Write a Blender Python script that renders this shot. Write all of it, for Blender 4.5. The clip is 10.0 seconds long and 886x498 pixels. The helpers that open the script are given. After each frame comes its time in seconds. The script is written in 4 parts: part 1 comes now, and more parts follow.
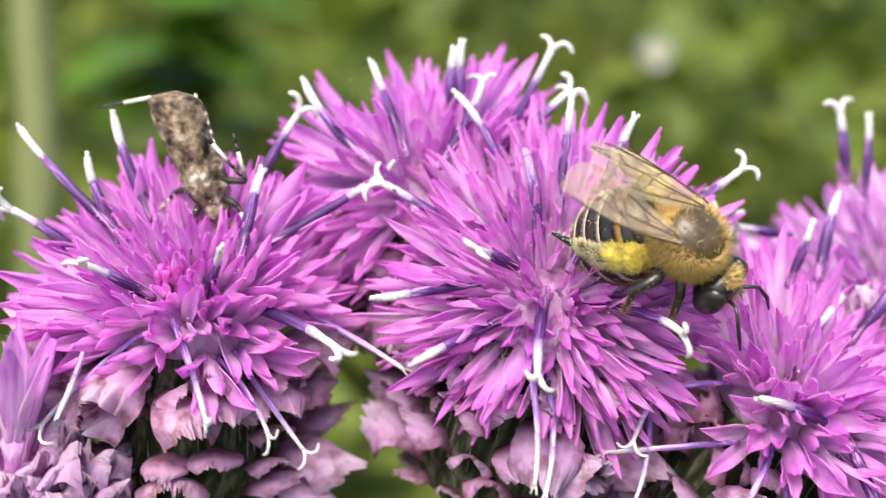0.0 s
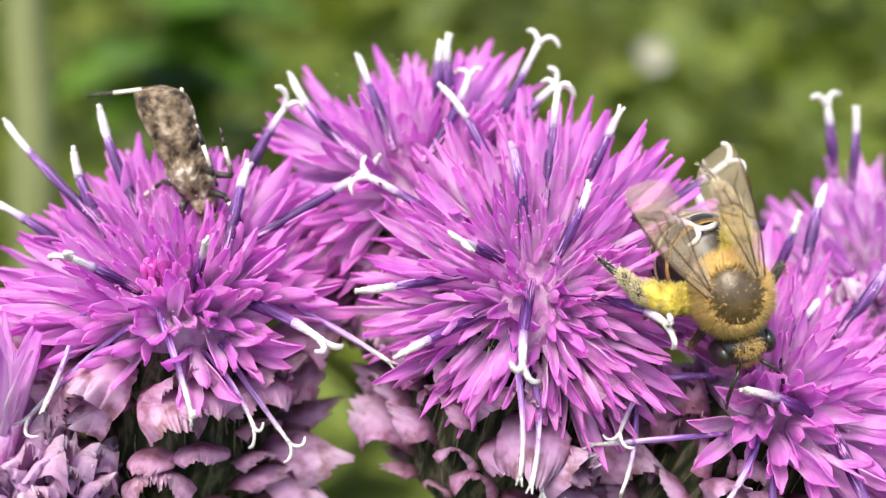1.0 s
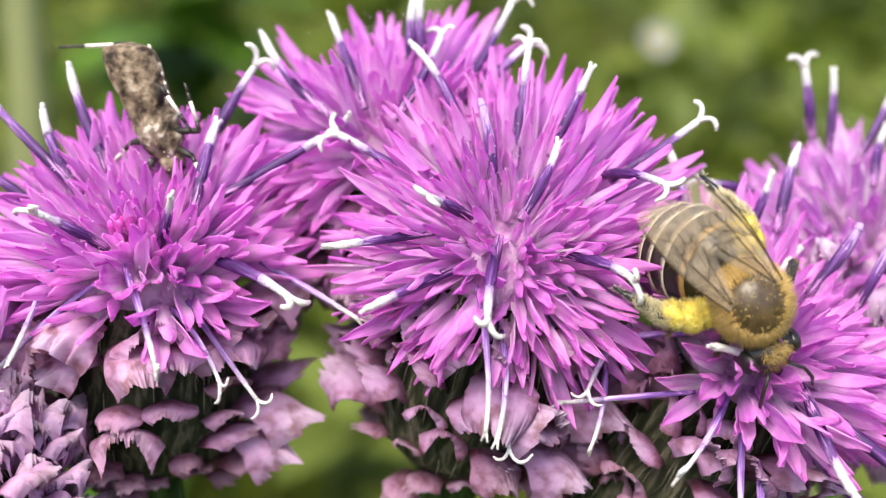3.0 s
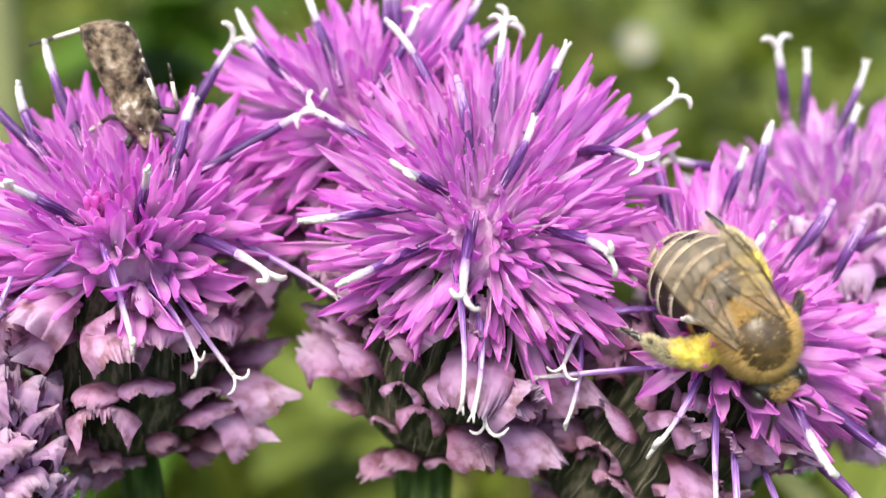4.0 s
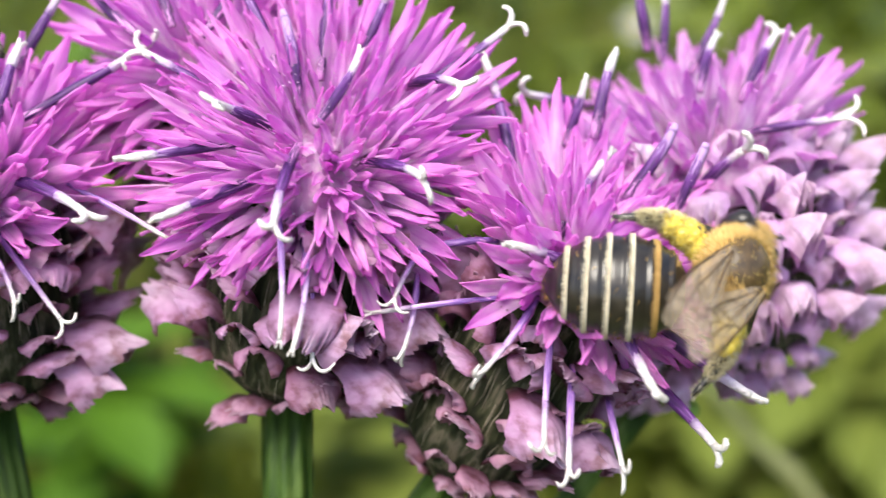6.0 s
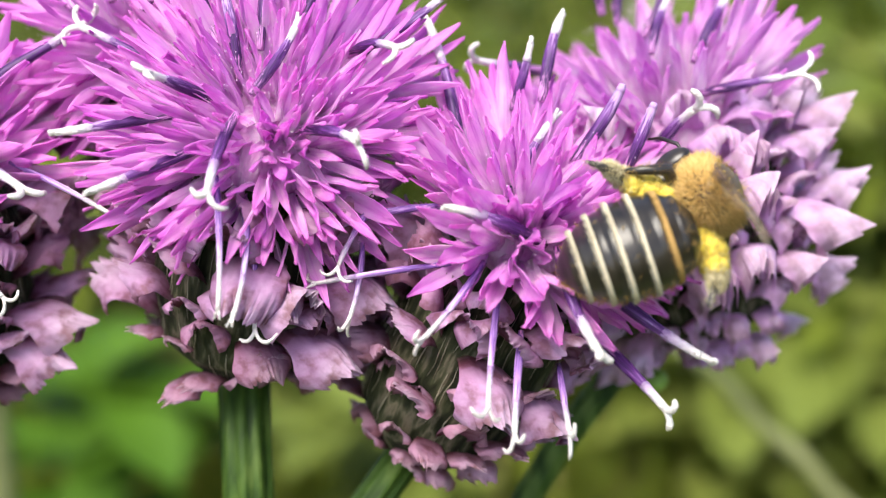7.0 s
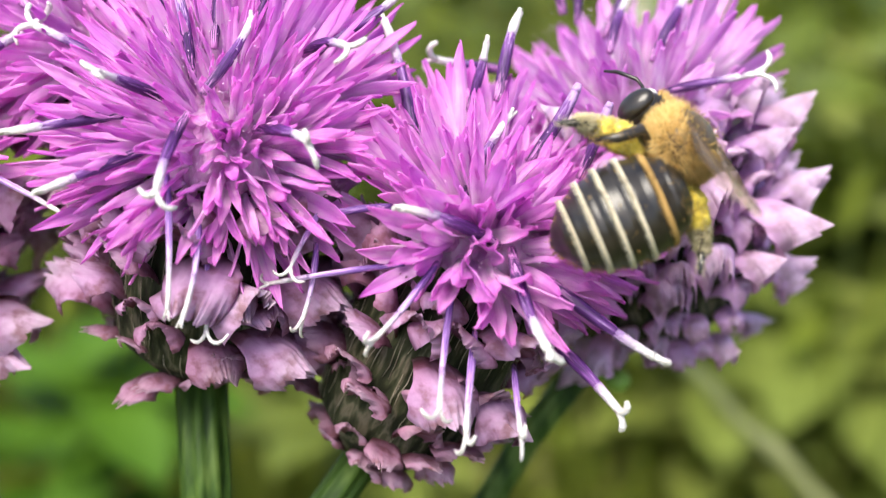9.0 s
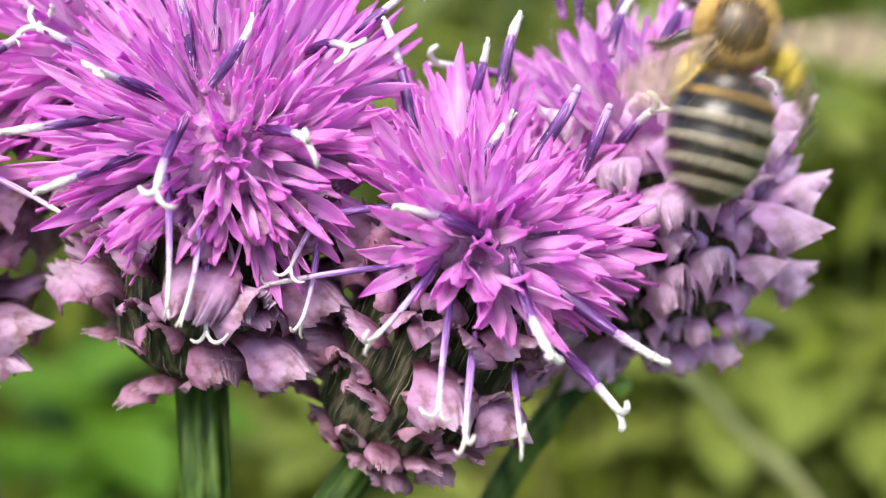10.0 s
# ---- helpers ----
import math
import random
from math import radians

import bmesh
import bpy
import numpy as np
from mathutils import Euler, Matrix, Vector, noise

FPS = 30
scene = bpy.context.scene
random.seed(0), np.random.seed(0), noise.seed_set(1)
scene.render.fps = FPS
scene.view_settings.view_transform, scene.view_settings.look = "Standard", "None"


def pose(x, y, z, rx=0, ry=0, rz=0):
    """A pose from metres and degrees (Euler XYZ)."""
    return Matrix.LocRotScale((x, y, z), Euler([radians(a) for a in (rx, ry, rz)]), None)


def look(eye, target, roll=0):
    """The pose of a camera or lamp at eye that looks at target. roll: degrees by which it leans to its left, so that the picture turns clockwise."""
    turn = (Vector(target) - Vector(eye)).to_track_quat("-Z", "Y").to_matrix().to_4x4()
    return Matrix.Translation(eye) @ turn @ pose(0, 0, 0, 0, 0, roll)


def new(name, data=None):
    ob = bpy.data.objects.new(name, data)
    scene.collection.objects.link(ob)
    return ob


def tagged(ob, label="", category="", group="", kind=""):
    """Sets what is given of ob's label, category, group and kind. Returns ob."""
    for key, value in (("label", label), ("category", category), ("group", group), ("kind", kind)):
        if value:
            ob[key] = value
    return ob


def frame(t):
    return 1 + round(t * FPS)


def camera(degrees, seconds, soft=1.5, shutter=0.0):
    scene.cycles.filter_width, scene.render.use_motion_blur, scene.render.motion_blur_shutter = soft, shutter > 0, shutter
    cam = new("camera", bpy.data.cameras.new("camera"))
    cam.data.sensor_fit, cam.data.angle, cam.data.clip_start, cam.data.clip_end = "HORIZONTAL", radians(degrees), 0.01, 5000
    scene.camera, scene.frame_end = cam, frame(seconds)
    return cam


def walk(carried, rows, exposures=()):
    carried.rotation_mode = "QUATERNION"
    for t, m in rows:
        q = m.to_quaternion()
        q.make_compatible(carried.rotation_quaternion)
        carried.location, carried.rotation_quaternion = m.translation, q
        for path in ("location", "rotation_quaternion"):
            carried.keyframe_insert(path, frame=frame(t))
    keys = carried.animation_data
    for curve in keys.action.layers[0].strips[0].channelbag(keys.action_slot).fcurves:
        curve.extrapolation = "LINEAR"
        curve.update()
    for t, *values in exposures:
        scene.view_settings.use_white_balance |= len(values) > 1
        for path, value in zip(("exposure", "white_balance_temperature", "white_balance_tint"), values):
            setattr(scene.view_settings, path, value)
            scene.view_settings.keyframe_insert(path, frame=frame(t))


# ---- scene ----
# Layout: millimetres to the right, up and ahead of the first eye, tilted with it.
MM = 0.001
EYE, TILT = 0.55, -20.0
FRAME0 = pose(0, 0, EYE, 90 + TILT, 0, 0)

cam = camera(40.0, 10.0, soft=1.1, shutter=0.5)
cam.data.dof.use_dof = True
cam.data.dof.focus_distance = 0.068
cam.data.dof.aperture_fstop = 25.0
# seconds; millimetres right, up and back; degrees up, left and anticlockwise
ROWS = [
    (0.0, 0.0, 0.0, 0.0, 0.0, 0.0, 0.0),
    (0.5, 2.474, -2.654, 0.464, 1.55, 0.728, -0.227),
    (1.0, 0.838, -0.653, 0.049, 0.198, 0.017, -0.173),
    (1.5, 0.478, -1.52, -0.087, 0.207, -0.524, -0.147),
    (2.0, 2.34, -3.911, 0.049, 1.006, -0.506, -0.291),
    (2.5, 2.014, -2.543, 0.023, 0.231, -0.181, -0.085),
    (3.8, 5.385, -2.381, -0.387, -0.575, 1.014, -0.275),
    (4.0, 3.333, -4.161, 0.011, -0.101, -0.537, -0.159),
    (4.5, 5.384, -4.605, -0.694, -0.722, -0.617, -0.42),
    (5.0, 9.441, -4.687, -0.939, -0.97, 0.709, -0.963),
    (5.5, 14.098, -6.034, -1.242, -1.172, 1.635, -1.658),
    (6.0, 14.542, -7.913, -1.296, -0.295, 0.753, -2.019),
    (6.2, 15.351, -8.115, -1.485, -0.601, 0.214, -2.536),
    (7.3, 19.559, -10.217, -2.755, -0.292, 2.337, -3.58),
    (7.5, 19.793, -9.726, -2.856, -0.788, 2.263, -3.241),
    (8.0, 20.86, -10.144, -3.045, -0.725, 2.14, -3.377),
    (8.5, 20.962, -12.257, -2.674, 0.52, 1.715, -3.754),
    (9.0, 20.938, -9.945, -2.831, -0.457, 1.451, -3.48),
    (9.5, 21.667, -9.282, -3.043, -0.537, 1.815, -3.446),
    (10.0, 21.203, -11.041, -2.785, 0.493, 1.729, -3.412),
]
walk(cam, [(t, FRAME0 @ pose(x * MM, y * MM, z * MM, rx, ry, rz)) for t, x, y, z, rx, ry, rz in ROWS],
     exposures=[(0.0, 1.03), (4.0, 1.04), (7.5, 1.15), (10.0, 1.15)])


def at(right, up, ahead):
    """A place in the world from the layout's millimetres."""
    return FRAME0 @ Vector((right * MM, up * MM, -ahead * MM))


def toward(right, up, ahead):
    """A direction in the world from the layout's."""
    return (FRAME0.to_3x3() @ Vector((right, up, -ahead))).normalized()


# ---- light ----
world = bpy.data.worlds.new("sky")
scene.world = world
world.use_nodes = True
sky = world.node_tree.nodes.new("ShaderNodeTexSky")
sky.sky_type = "NISHITA"
sky.sun_disc = False
sky.sun_elevation, sky.sun_rotation = radians(61), radians(203)
sky.air_density, sky.dust_density = 1.0, 3.0
bg = world.node_tree.nodes["Background"]
bg.inputs["Strength"].default_value = 0.15
world.node_tree.links.new(sky.outputs["Color"], bg.inputs["Color"])

sun = new("sun", bpy.data.lights.new("sun", "SUN"))
sun.data.energy, sun.data.angle, sun.data.color = 2.85, radians(40), (1.0, 0.945, 0.84)
sun.matrix_world = look(Vector((-0.3, -0.7, 1.4)) + Vector((0, 0, 2)), (0, 0, 2))


# ---- materials ----
def material(name, rough=0.6, spec=0.3):
    m = bpy.data.materials.new(name)
    m.use_nodes = True
    n, l = m.node_tree.nodes, m.node_tree.links
    p = n["Principled BSDF"]
    p.inputs["Roughness"].default_value = rough
    p.inputs["Specular IOR Level"].default_value = spec
    return m, n, l, p


def ramp(n, stops):
    r = n.new("ShaderNodeValToRGB")
    e = r.color_ramp.elements
    while len(e) < len(stops):
        e.new(0.5)
    for s, (pos, col) in zip(e, stops):
        s.position, s.color = pos, (*col, 1)
    return r


def noise_tex(n, l, scale, detail=3.0, coords=None, stretch=(1, 1, 1)):
    tc = n.new("ShaderNodeTexCoord")
    mp = n.new("ShaderNodeMapping")
    mp.inputs["Scale"].default_value = stretch
    l.new(tc.outputs[coords or "Object"], mp.inputs["Vector"])
    t = n.new("ShaderNodeTexNoise")
    t.inputs["Scale"].default_value, t.inputs["Detail"].default_value = scale, detail
    l.new(mp.outputs["Vector"], t.inputs["Vector"])
    return t


def bump(n, l, p, tex, strength, distance):
    b = n.new("ShaderNodeBump")
    b.inputs["Strength"].default_value, b.inputs["Distance"].default_value = strength, distance
    l.new(tex.outputs["Fac"], b.inputs["Height"])
    l.new(b.outputs["Normal"], p.inputs["Normal"])


def mixed(n, l, kind, a, b, fac):
    m = n.new("ShaderNodeMixRGB")
    m.blend_type = kind
    for sock, v in zip(("Fac", "Color1", "Color2"), (fac, a, b)):
        if isinstance(v, (int, float)):
            m.inputs[sock].default_value = v
        elif isinstance(v, tuple):
            m.inputs[sock].default_value = (*v, 1)
        else:
            l.new(v, m.inputs[sock])
    return m.outputs["Color"]


def thin(m, n, l, p, colour, share):
    """Lets light through a petal or leaf."""
    t = n.new("ShaderNodeBsdfTranslucent")
    l.new(colour, t.inputs["Color"])
    mx = n.new("ShaderNodeMixShader")
    mx.inputs["Fac"].default_value = share
    l.new(p.outputs["BSDF"], mx.inputs[1])
    l.new(t.outputs["BSDF"], mx.inputs[2])
    l.new(mx.outputs["Shader"], n["Material Output"].inputs["Surface"])


def along(n, l, axis, low, high):
    """0 at low to 1 at high along an axis of the object's own space."""
    tc, sep, mr = n.new("ShaderNodeTexCoord"), n.new("ShaderNodeSeparateXYZ"), n.new("ShaderNodeMapRange")
    l.new(tc.outputs["Object"], sep.inputs["Vector"])
    l.new(sep.outputs[axis], mr.inputs["Value"])
    mr.inputs["From Min"].default_value, mr.inputs["From Max"].default_value = low, high
    return mr.outputs["Result"]


def petal_material(name, pale, mid, deep):
    m, n, l, p = material(name, 0.5, 0.3)
    r = ramp(n, [(0.0, pale), (0.36, pale), (0.62, mid), (0.90, deep), (1.0, deep)])
    l.new(along(n, l, "Z", 0.0, 0.0058), r.inputs["Fac"])
    t = noise_tex(n, l, 4200, 3, stretch=(1, 1, 0.05))
    blot = noise_tex(n, l, 700, 3)
    info = n.new("ShaderNodeObjectInfo")
    tone = ramp(n, [(0.0, (0.86, 0.66, 0.90)), (0.5, (1.0, 1.0, 1.0)), (1.0, (1.04, 1.2, 1.04))])
    l.new(info.outputs["Random"], tone.inputs["Fac"])
    c = mixed(n, l, "MULTIPLY", r.outputs["Color"], tone.outputs["Color"], 1.0)
    streak = ramp(n, [(0.32, (0.80, 0.58, 0.83)), (0.5, (1.0, 1.0, 1.0)), (0.68, (1.04, 1.28, 1.04))])
    l.new(t.outputs["Fac"], streak.inputs["Fac"])
    c = mixed(n, l, "MULTIPLY", c, streak.outputs["Color"], 0.9)
    wash = ramp(n, [(0.35, (0.92, 0.85, 0.95)), (0.65, (1.04, 1.15, 1.04))])
    l.new(blot.outputs["Fac"], wash.inputs["Fac"])
    c = mixed(n, l, "MULTIPLY", c, wash.outputs["Color"], 0.9)
    l.new(c, p.inputs["Base Color"])
    bump(n, l, p, t, 0.8, 0.00012)
    thin(m, n, l, p, c, 0.62)
    return m


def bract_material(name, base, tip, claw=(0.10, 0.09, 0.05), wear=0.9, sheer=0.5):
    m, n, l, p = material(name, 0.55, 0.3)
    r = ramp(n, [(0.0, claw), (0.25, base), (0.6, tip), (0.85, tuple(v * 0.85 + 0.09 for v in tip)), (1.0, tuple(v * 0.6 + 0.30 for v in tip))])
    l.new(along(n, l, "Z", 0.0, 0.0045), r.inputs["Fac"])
    vein = noise_tex(n, l, 1400, 3, stretch=(1, 1, 0.2))
    blot = noise_tex(n, l, 650, 5)
    v = ramp(n, [(0.3, (0.80, 0.72, 0.78)), (0.7, (1.1, 1.1, 1.1))])
    l.new(vein.outputs["Fac"], v.inputs["Fac"])
    b = ramp(n, [(0.38, (0.52, 0.34, 0.34)), (0.49, (0.95, 0.84, 0.92)), (0.62, (1.08, 1.08, 1.08))])
    l.new(blot.outputs["Fac"], b.inputs["Fac"])
    info = n.new("ShaderNodeObjectInfo")
    tone = ramp(n, [(0.0, (0.78, 0.64, 0.64)), (0.4, (0.98, 0.92, 0.98)), (1.0, (1.08, 1.1, 1.1))])
    l.new(info.outputs["Random"], tone.inputs["Fac"])
    c = mixed(n, l, "MULTIPLY", r.outputs["Color"], v.outputs["Color"], 0.9)
    c = mixed(n, l, "MULTIPLY", c, b.outputs["Color"], wear)
    c = mixed(n, l, "MULTIPLY", c, tone.outputs["Color"], wear)
    l.new(c, p.inputs["Base Color"])
    bump(n, l, p, vein, 0.7, 0.00015)
    thin(m, n, l, p, c, sheer)
    return m


def plain(name, stops, scale, rough=0.6, spec=0.3, stretch=(1, 1, 1), relief=0.3, depth=0.0001, glow=0.0, coords="Object"):
    m, n, l, p = material(name, rough, spec)
    t = noise_tex(n, l, scale, 5, coords, stretch)
    r = ramp(n, stops)
    l.new(t.outputs["Fac"], r.inputs["Fac"])
    l.new(r.outputs["Color"], p.inputs["Base Color"])
    if relief:
        bump(n, l, p, t, relief, depth)
    if glow:
        thin(m, n, l, p, r.outputs["Color"], glow)
    return m


PETAL = petal_material("petal_magenta", (0.95, 0.68, 0.92), (0.91, 0.485, 0.87), (0.86, 0.305, 0.79))
PETAL_FAR = petal_material("petal_magenta_soft", (0.92, 0.70, 0.89), (0.88, 0.56, 0.85), (0.82, 0.36, 0.78))
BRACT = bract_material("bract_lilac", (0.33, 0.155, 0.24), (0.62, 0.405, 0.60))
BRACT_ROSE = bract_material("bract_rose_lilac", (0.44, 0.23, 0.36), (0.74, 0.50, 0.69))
BRACT_PALE = bract_material("bract_pale_lilac", (0.75, 0.45, 0.76), (0.80, 0.55, 0.83), (0.66, 0.40, 0.62), 0.4, 0.5)
BRACT_MID = bract_material("bract_soft_lilac", (0.62, 0.36, 0.58), (0.78, 0.54, 0.76), (0.45, 0.25, 0.38), 0.4)
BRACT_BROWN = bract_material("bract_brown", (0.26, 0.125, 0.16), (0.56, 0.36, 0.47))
BUD = plain("involucre_dark", [(0.42, (0.012, 0.014, 0.006)), (0.52, (0.032, 0.036, 0.016)), (0.60, (0.11, 0.095, 0.065)), (0.66, (0.04, 0.04, 0.02))], 1500, 0.8, 0.2, (1, 1, 0.25), 0.9, 0.0004)
HAIR = plain("involucre_hair", [(0.3, (0.20, 0.17, 0.12)), (0.7, (0.58, 0.52, 0.42))], 900, 0.7, 0.2, relief=0, glow=0.2)
STEM = plain("stem_green", [(0.36, (0.014, 0.036, 0.004)), (0.5, (0.038, 0.078, 0.010)), (0.66, (0.085, 0.135, 0.026))], 900, 0.6, 0.22, (1, 1, 0.14), 0.6, 0.0002)


def anther_material(name, dark, mid, light, shift):
    """Purple at the foot, paler and streaked towards the tip."""
    m, n, l, p = material(name, 0.5, 0.35)
    t = noise_tex(n, l, 70, 4, stretch=(1, 1, 0.035))
    a = n.new("ShaderNodeMath")
    a.operation = "MULTIPLY_ADD"
    l.new(t.outputs["Fac"], a.inputs[0])
    a.inputs[1].default_value = 0.95
    l.new(along(n, l, "Z", 0.03 + shift, 1.57 + shift), a.inputs[2])
    r = ramp(n, [(0.40, (0.62, 0.26, 0.58)), (0.56, dark), (0.66, dark), (0.86, mid), (1.0, light)])
    l.new(a.outputs[0], r.inputs["Fac"])
    l.new(r.outputs["Color"], p.inputs["Base Color"])
    bump(n, l, p, t, 0.5, 0.0001)
    return m


ANTHER = anther_material("anther_purple", (0.034, 0.006, 0.066), (0.13, 0.035, 0.20), (0.40, 0.25, 0.48), 0.02)
ANTHER_LILAC = anther_material("anther_lilac", (0.13, 0.05, 0.24), (0.36, 0.20, 0.48), (0.60, 0.44, 0.66), -0.12)


def stigma_material(name):
    """Lilac where it leaves the anther tube, chalk white and grainy at its end."""
    m, n, l, p = material(name, 0.6, 0.3)
    t = noise_tex(n, l, 38, 4)
    a = n.new("ShaderNodeMath")
    a.operation = "MULTIPLY_ADD"
    l.new(t.outputs["Fac"], a.inputs[0])
    a.inputs[1].default_value = 0.35
    l.new(along(n, l, "Z", 0.62, 1.02), a.inputs[2])
    r = ramp(n, [(0.14, (0.34, 0.20, 0.44)), (0.34, (0.58, 0.44, 0.64)), (0.58, (0.70, 0.62, 0.70)), (0.85, (0.80, 0.76, 0.73))])
    l.new(a.outputs[0], r.inputs["Fac"])
    l.new(r.outputs["Color"], p.inputs["Base Color"])
    bump(n, l, p, t, 0.4, 0.004)
    thin(m, n, l, p, r.outputs["Color"], 0.2)
    return m


STIGMA = stigma_material("stigma_white")
THROAT = plain("floret_base_pale", [(0.36, (0.80, 0.34, 0.74)), (0.5, (0.91, 0.54, 0.87)), (0.64, (0.95, 0.70, 0.92))], 1500, 0.6, 0.2, (1, 1, 0.5), 1.0, 0.0008, 0.45)
POLLEN = plain("pollen_grain", [(0.3, (0.75, 0.55, 0.72)), (0.7, (0.82, 0.70, 0.78))], 2000, 0.5, 0.3, relief=0)

# ---- mesh helpers ----
ZUP = Vector((0, 0, 1))


def part(name, bm, mat, parent=None, label="", smooth=True):
    me = bpy.data.meshes.new(name)
    bm.to_mesh(me)
    bm.free()
    for q in me.polygons:
        q.use_smooth = smooth
    me.materials.append(mat)
    ob = new(name, me)
    ob.parent = parent
    if label:
        tagged(ob, label)
    return ob


def shared(name, me, parent, m):
    ob = new(name, me)
    ob.parent = parent
    ob.matrix_basis = m
    return ob


def mesh_of(name, bm, *mats):
    me = bpy.data.meshes.new(name)
    bm.to_mesh(me)
    bm.free()
    for q in me.polygons:
        q.use_smooth = True
    for mt in mats:
        me.materials.append(mt)
    return me


def bezier(a, b, c, d, n):
    out = []
    for i in range(n + 1):
        t = i / n
        s = 1 - t
        out.append(a * s ** 3 + b * (3 * s * s * t) + c * (3 * s * t * t) + d * t ** 3)
    return out


def tube(bm, pts, radii, seg=7, ridge=0.0, groove=0):
    """Sweeps a round section along pts; closes both ends."""
    rings, up = [], None
    for i, p in enumerate(pts):
        d = (pts[min(i + 1, len(pts) - 1)] - pts[max(i - 1, 0)]).normalized()
        if up is None:
            up = d.orthogonal().normalized()
        up = (up - d * up.dot(d)).normalized()
        side = d.cross(up)
        rings.append([bm.verts.new(p + (up * math.cos(k * math.tau / seg) + side * math.sin(k * math.tau / seg)) * radii[i] * (1 - ridge * (k % groove == 0) if groove else 1 + ridge * (k % 2))) for k in range(seg)])
    for a, b in zip(rings, rings[1:]):
        for k in range(seg):
            bm.faces.new((a[k], a[(k + 1) % seg], b[(k + 1) % seg], b[k]))
    bm.faces.new(rings[0][::-1])
    bm.faces.new(rings[-1])


def lathe(bm, profile, seg=24, squash=1.0):
    """Turns (radius, z) pairs round the z axis."""
    rings = [[bm.verts.new((r * math.cos(k * math.tau / seg), r * squash * math.sin(k * math.tau / seg), z)) for k in range(seg)] for r, z in profile]
    for a, b in zip(rings, rings[1:]):
        for k in range(seg):
            bm.faces.new((a[k], a[(k + 1) % seg], b[(k + 1) % seg], b[k]))
    bm.faces.new(rings[0][::-1])
    bm.faces.new(rings[-1])


def strap(bm, start, way, side, length, width, curl, thick, rows=7, keel=0.25, tip=0.12, ragged=0.0, rnd=None):
    """A narrow, folded petal lobe or leaf with thickness and crisp edges."""
    way, side = way.normalized(), (side - way * side.dot(way)).normalized()
    nrm = side.cross(way)
    top, low = [], []
    for i in range(rows + 1):
        t = i / rows
        w = width * (0.6 + 0.4 * math.sin(math.pi * (0.08 + 0.6 * t))) * (1 if t < 0.66 else max(tip, 1 - ((t - 0.66) / 0.34) ** 1.7))
        c = start + way * (length * t) + nrm * (curl * length * t * t)
        line = [c - side * w / 2 + nrm * w * keel, c - side * w * 0.22 + nrm * w * keel * 0.25, c, c + side * w * 0.22 + nrm * w * keel * 0.25, c + side * w / 2 + nrm * w * keel]
        if ragged and rnd:
            line = [q + way * (length * ragged * rnd.uniform(-1, 1) * (1 if i == rows else 0.25)) + nrm * (width * 0.08 * rnd.uniform(-1, 1)) for q in line]
        top.append([q + nrm * thick / 2 for q in line])
        low.append([q - nrm * thick / 2 for q in line])
    def sheet(grid, flip):
        vs = [[bm.verts.new(q) for q in r] for r in grid]
        for a, b in zip(vs, vs[1:]):
            for k in range(len(a) - 1):
                f = (a[k], a[k + 1], b[k + 1], b[k])
                bm.faces.new(f[::-1] if flip else f)
    sheet(top, False)
    sheet(low, True)
    rim = [(a[0], b[0]) for a, b in zip(top, low)] + [(a, b) for a, b in zip(top[-1], low[-1])][1:] + [(a[-1], b[-1]) for a, b in zip(top, low)][-2::-1]
    sheet([[a for a, _ in rim], [b for _, b in rim]], False)


# ---- flower parts, in metres, along z ----
def petal_mesh(seed, width, mat):
    rnd = random.Random(seed)
    bm = bmesh.new()
    strap(bm, Vector((0, 0, 0)), ZUP, Vector((1, 0, 0)), 0.0055, width * rnd.uniform(0.85, 1.15), rnd.uniform(-0.14, 0.14), 0.00009, 8, rnd.uniform(0.1, 0.34), rnd.uniform(0.08, 0.38), 0.028, rnd)
    return mesh_of("petal", bm, mat)


def throat_mesh(mat):
    bm = bmesh.new()
    tube(bm, [Vector((0, 0, 0)), Vector((0, 0, 0.0020)), Vector((0, 0, 0.0031)), Vector((0, 0, 0.0034))], [0.00034, 0.00045, 0.00066, 0.0004], 8)
    return mesh_of("floret", bm, mat)


def floret(head, m, pool, throat, spread, rnd):
    """One floret: a pale tube with five free lobes."""
    ob = shared("floret", throat, head, m)
    for k in range(5):
        a = k * math.tau / 5 + rnd.uniform(-0.3, 0.3)
        e = radians(spread * rnd.uniform(0.35, 1.35))
        out = Vector((math.cos(a), math.sin(a), 0))
        way = out * math.sin(e) + ZUP * math.cos(e)
        side = ZUP.cross(out)
        nrm = side.cross(way)
        f = rnd.uniform(0.92, 1.30)
        mt = Matrix((side, nrm, way)).transposed().to_4x4() @ Matrix.Diagonal((rnd.uniform(0.8, 1.15), 1, f, 1))
        mt.translation = out * 0.0004 + ZUP * 0.0031
        shared("petal", rnd.choice(pool), ob, mt)


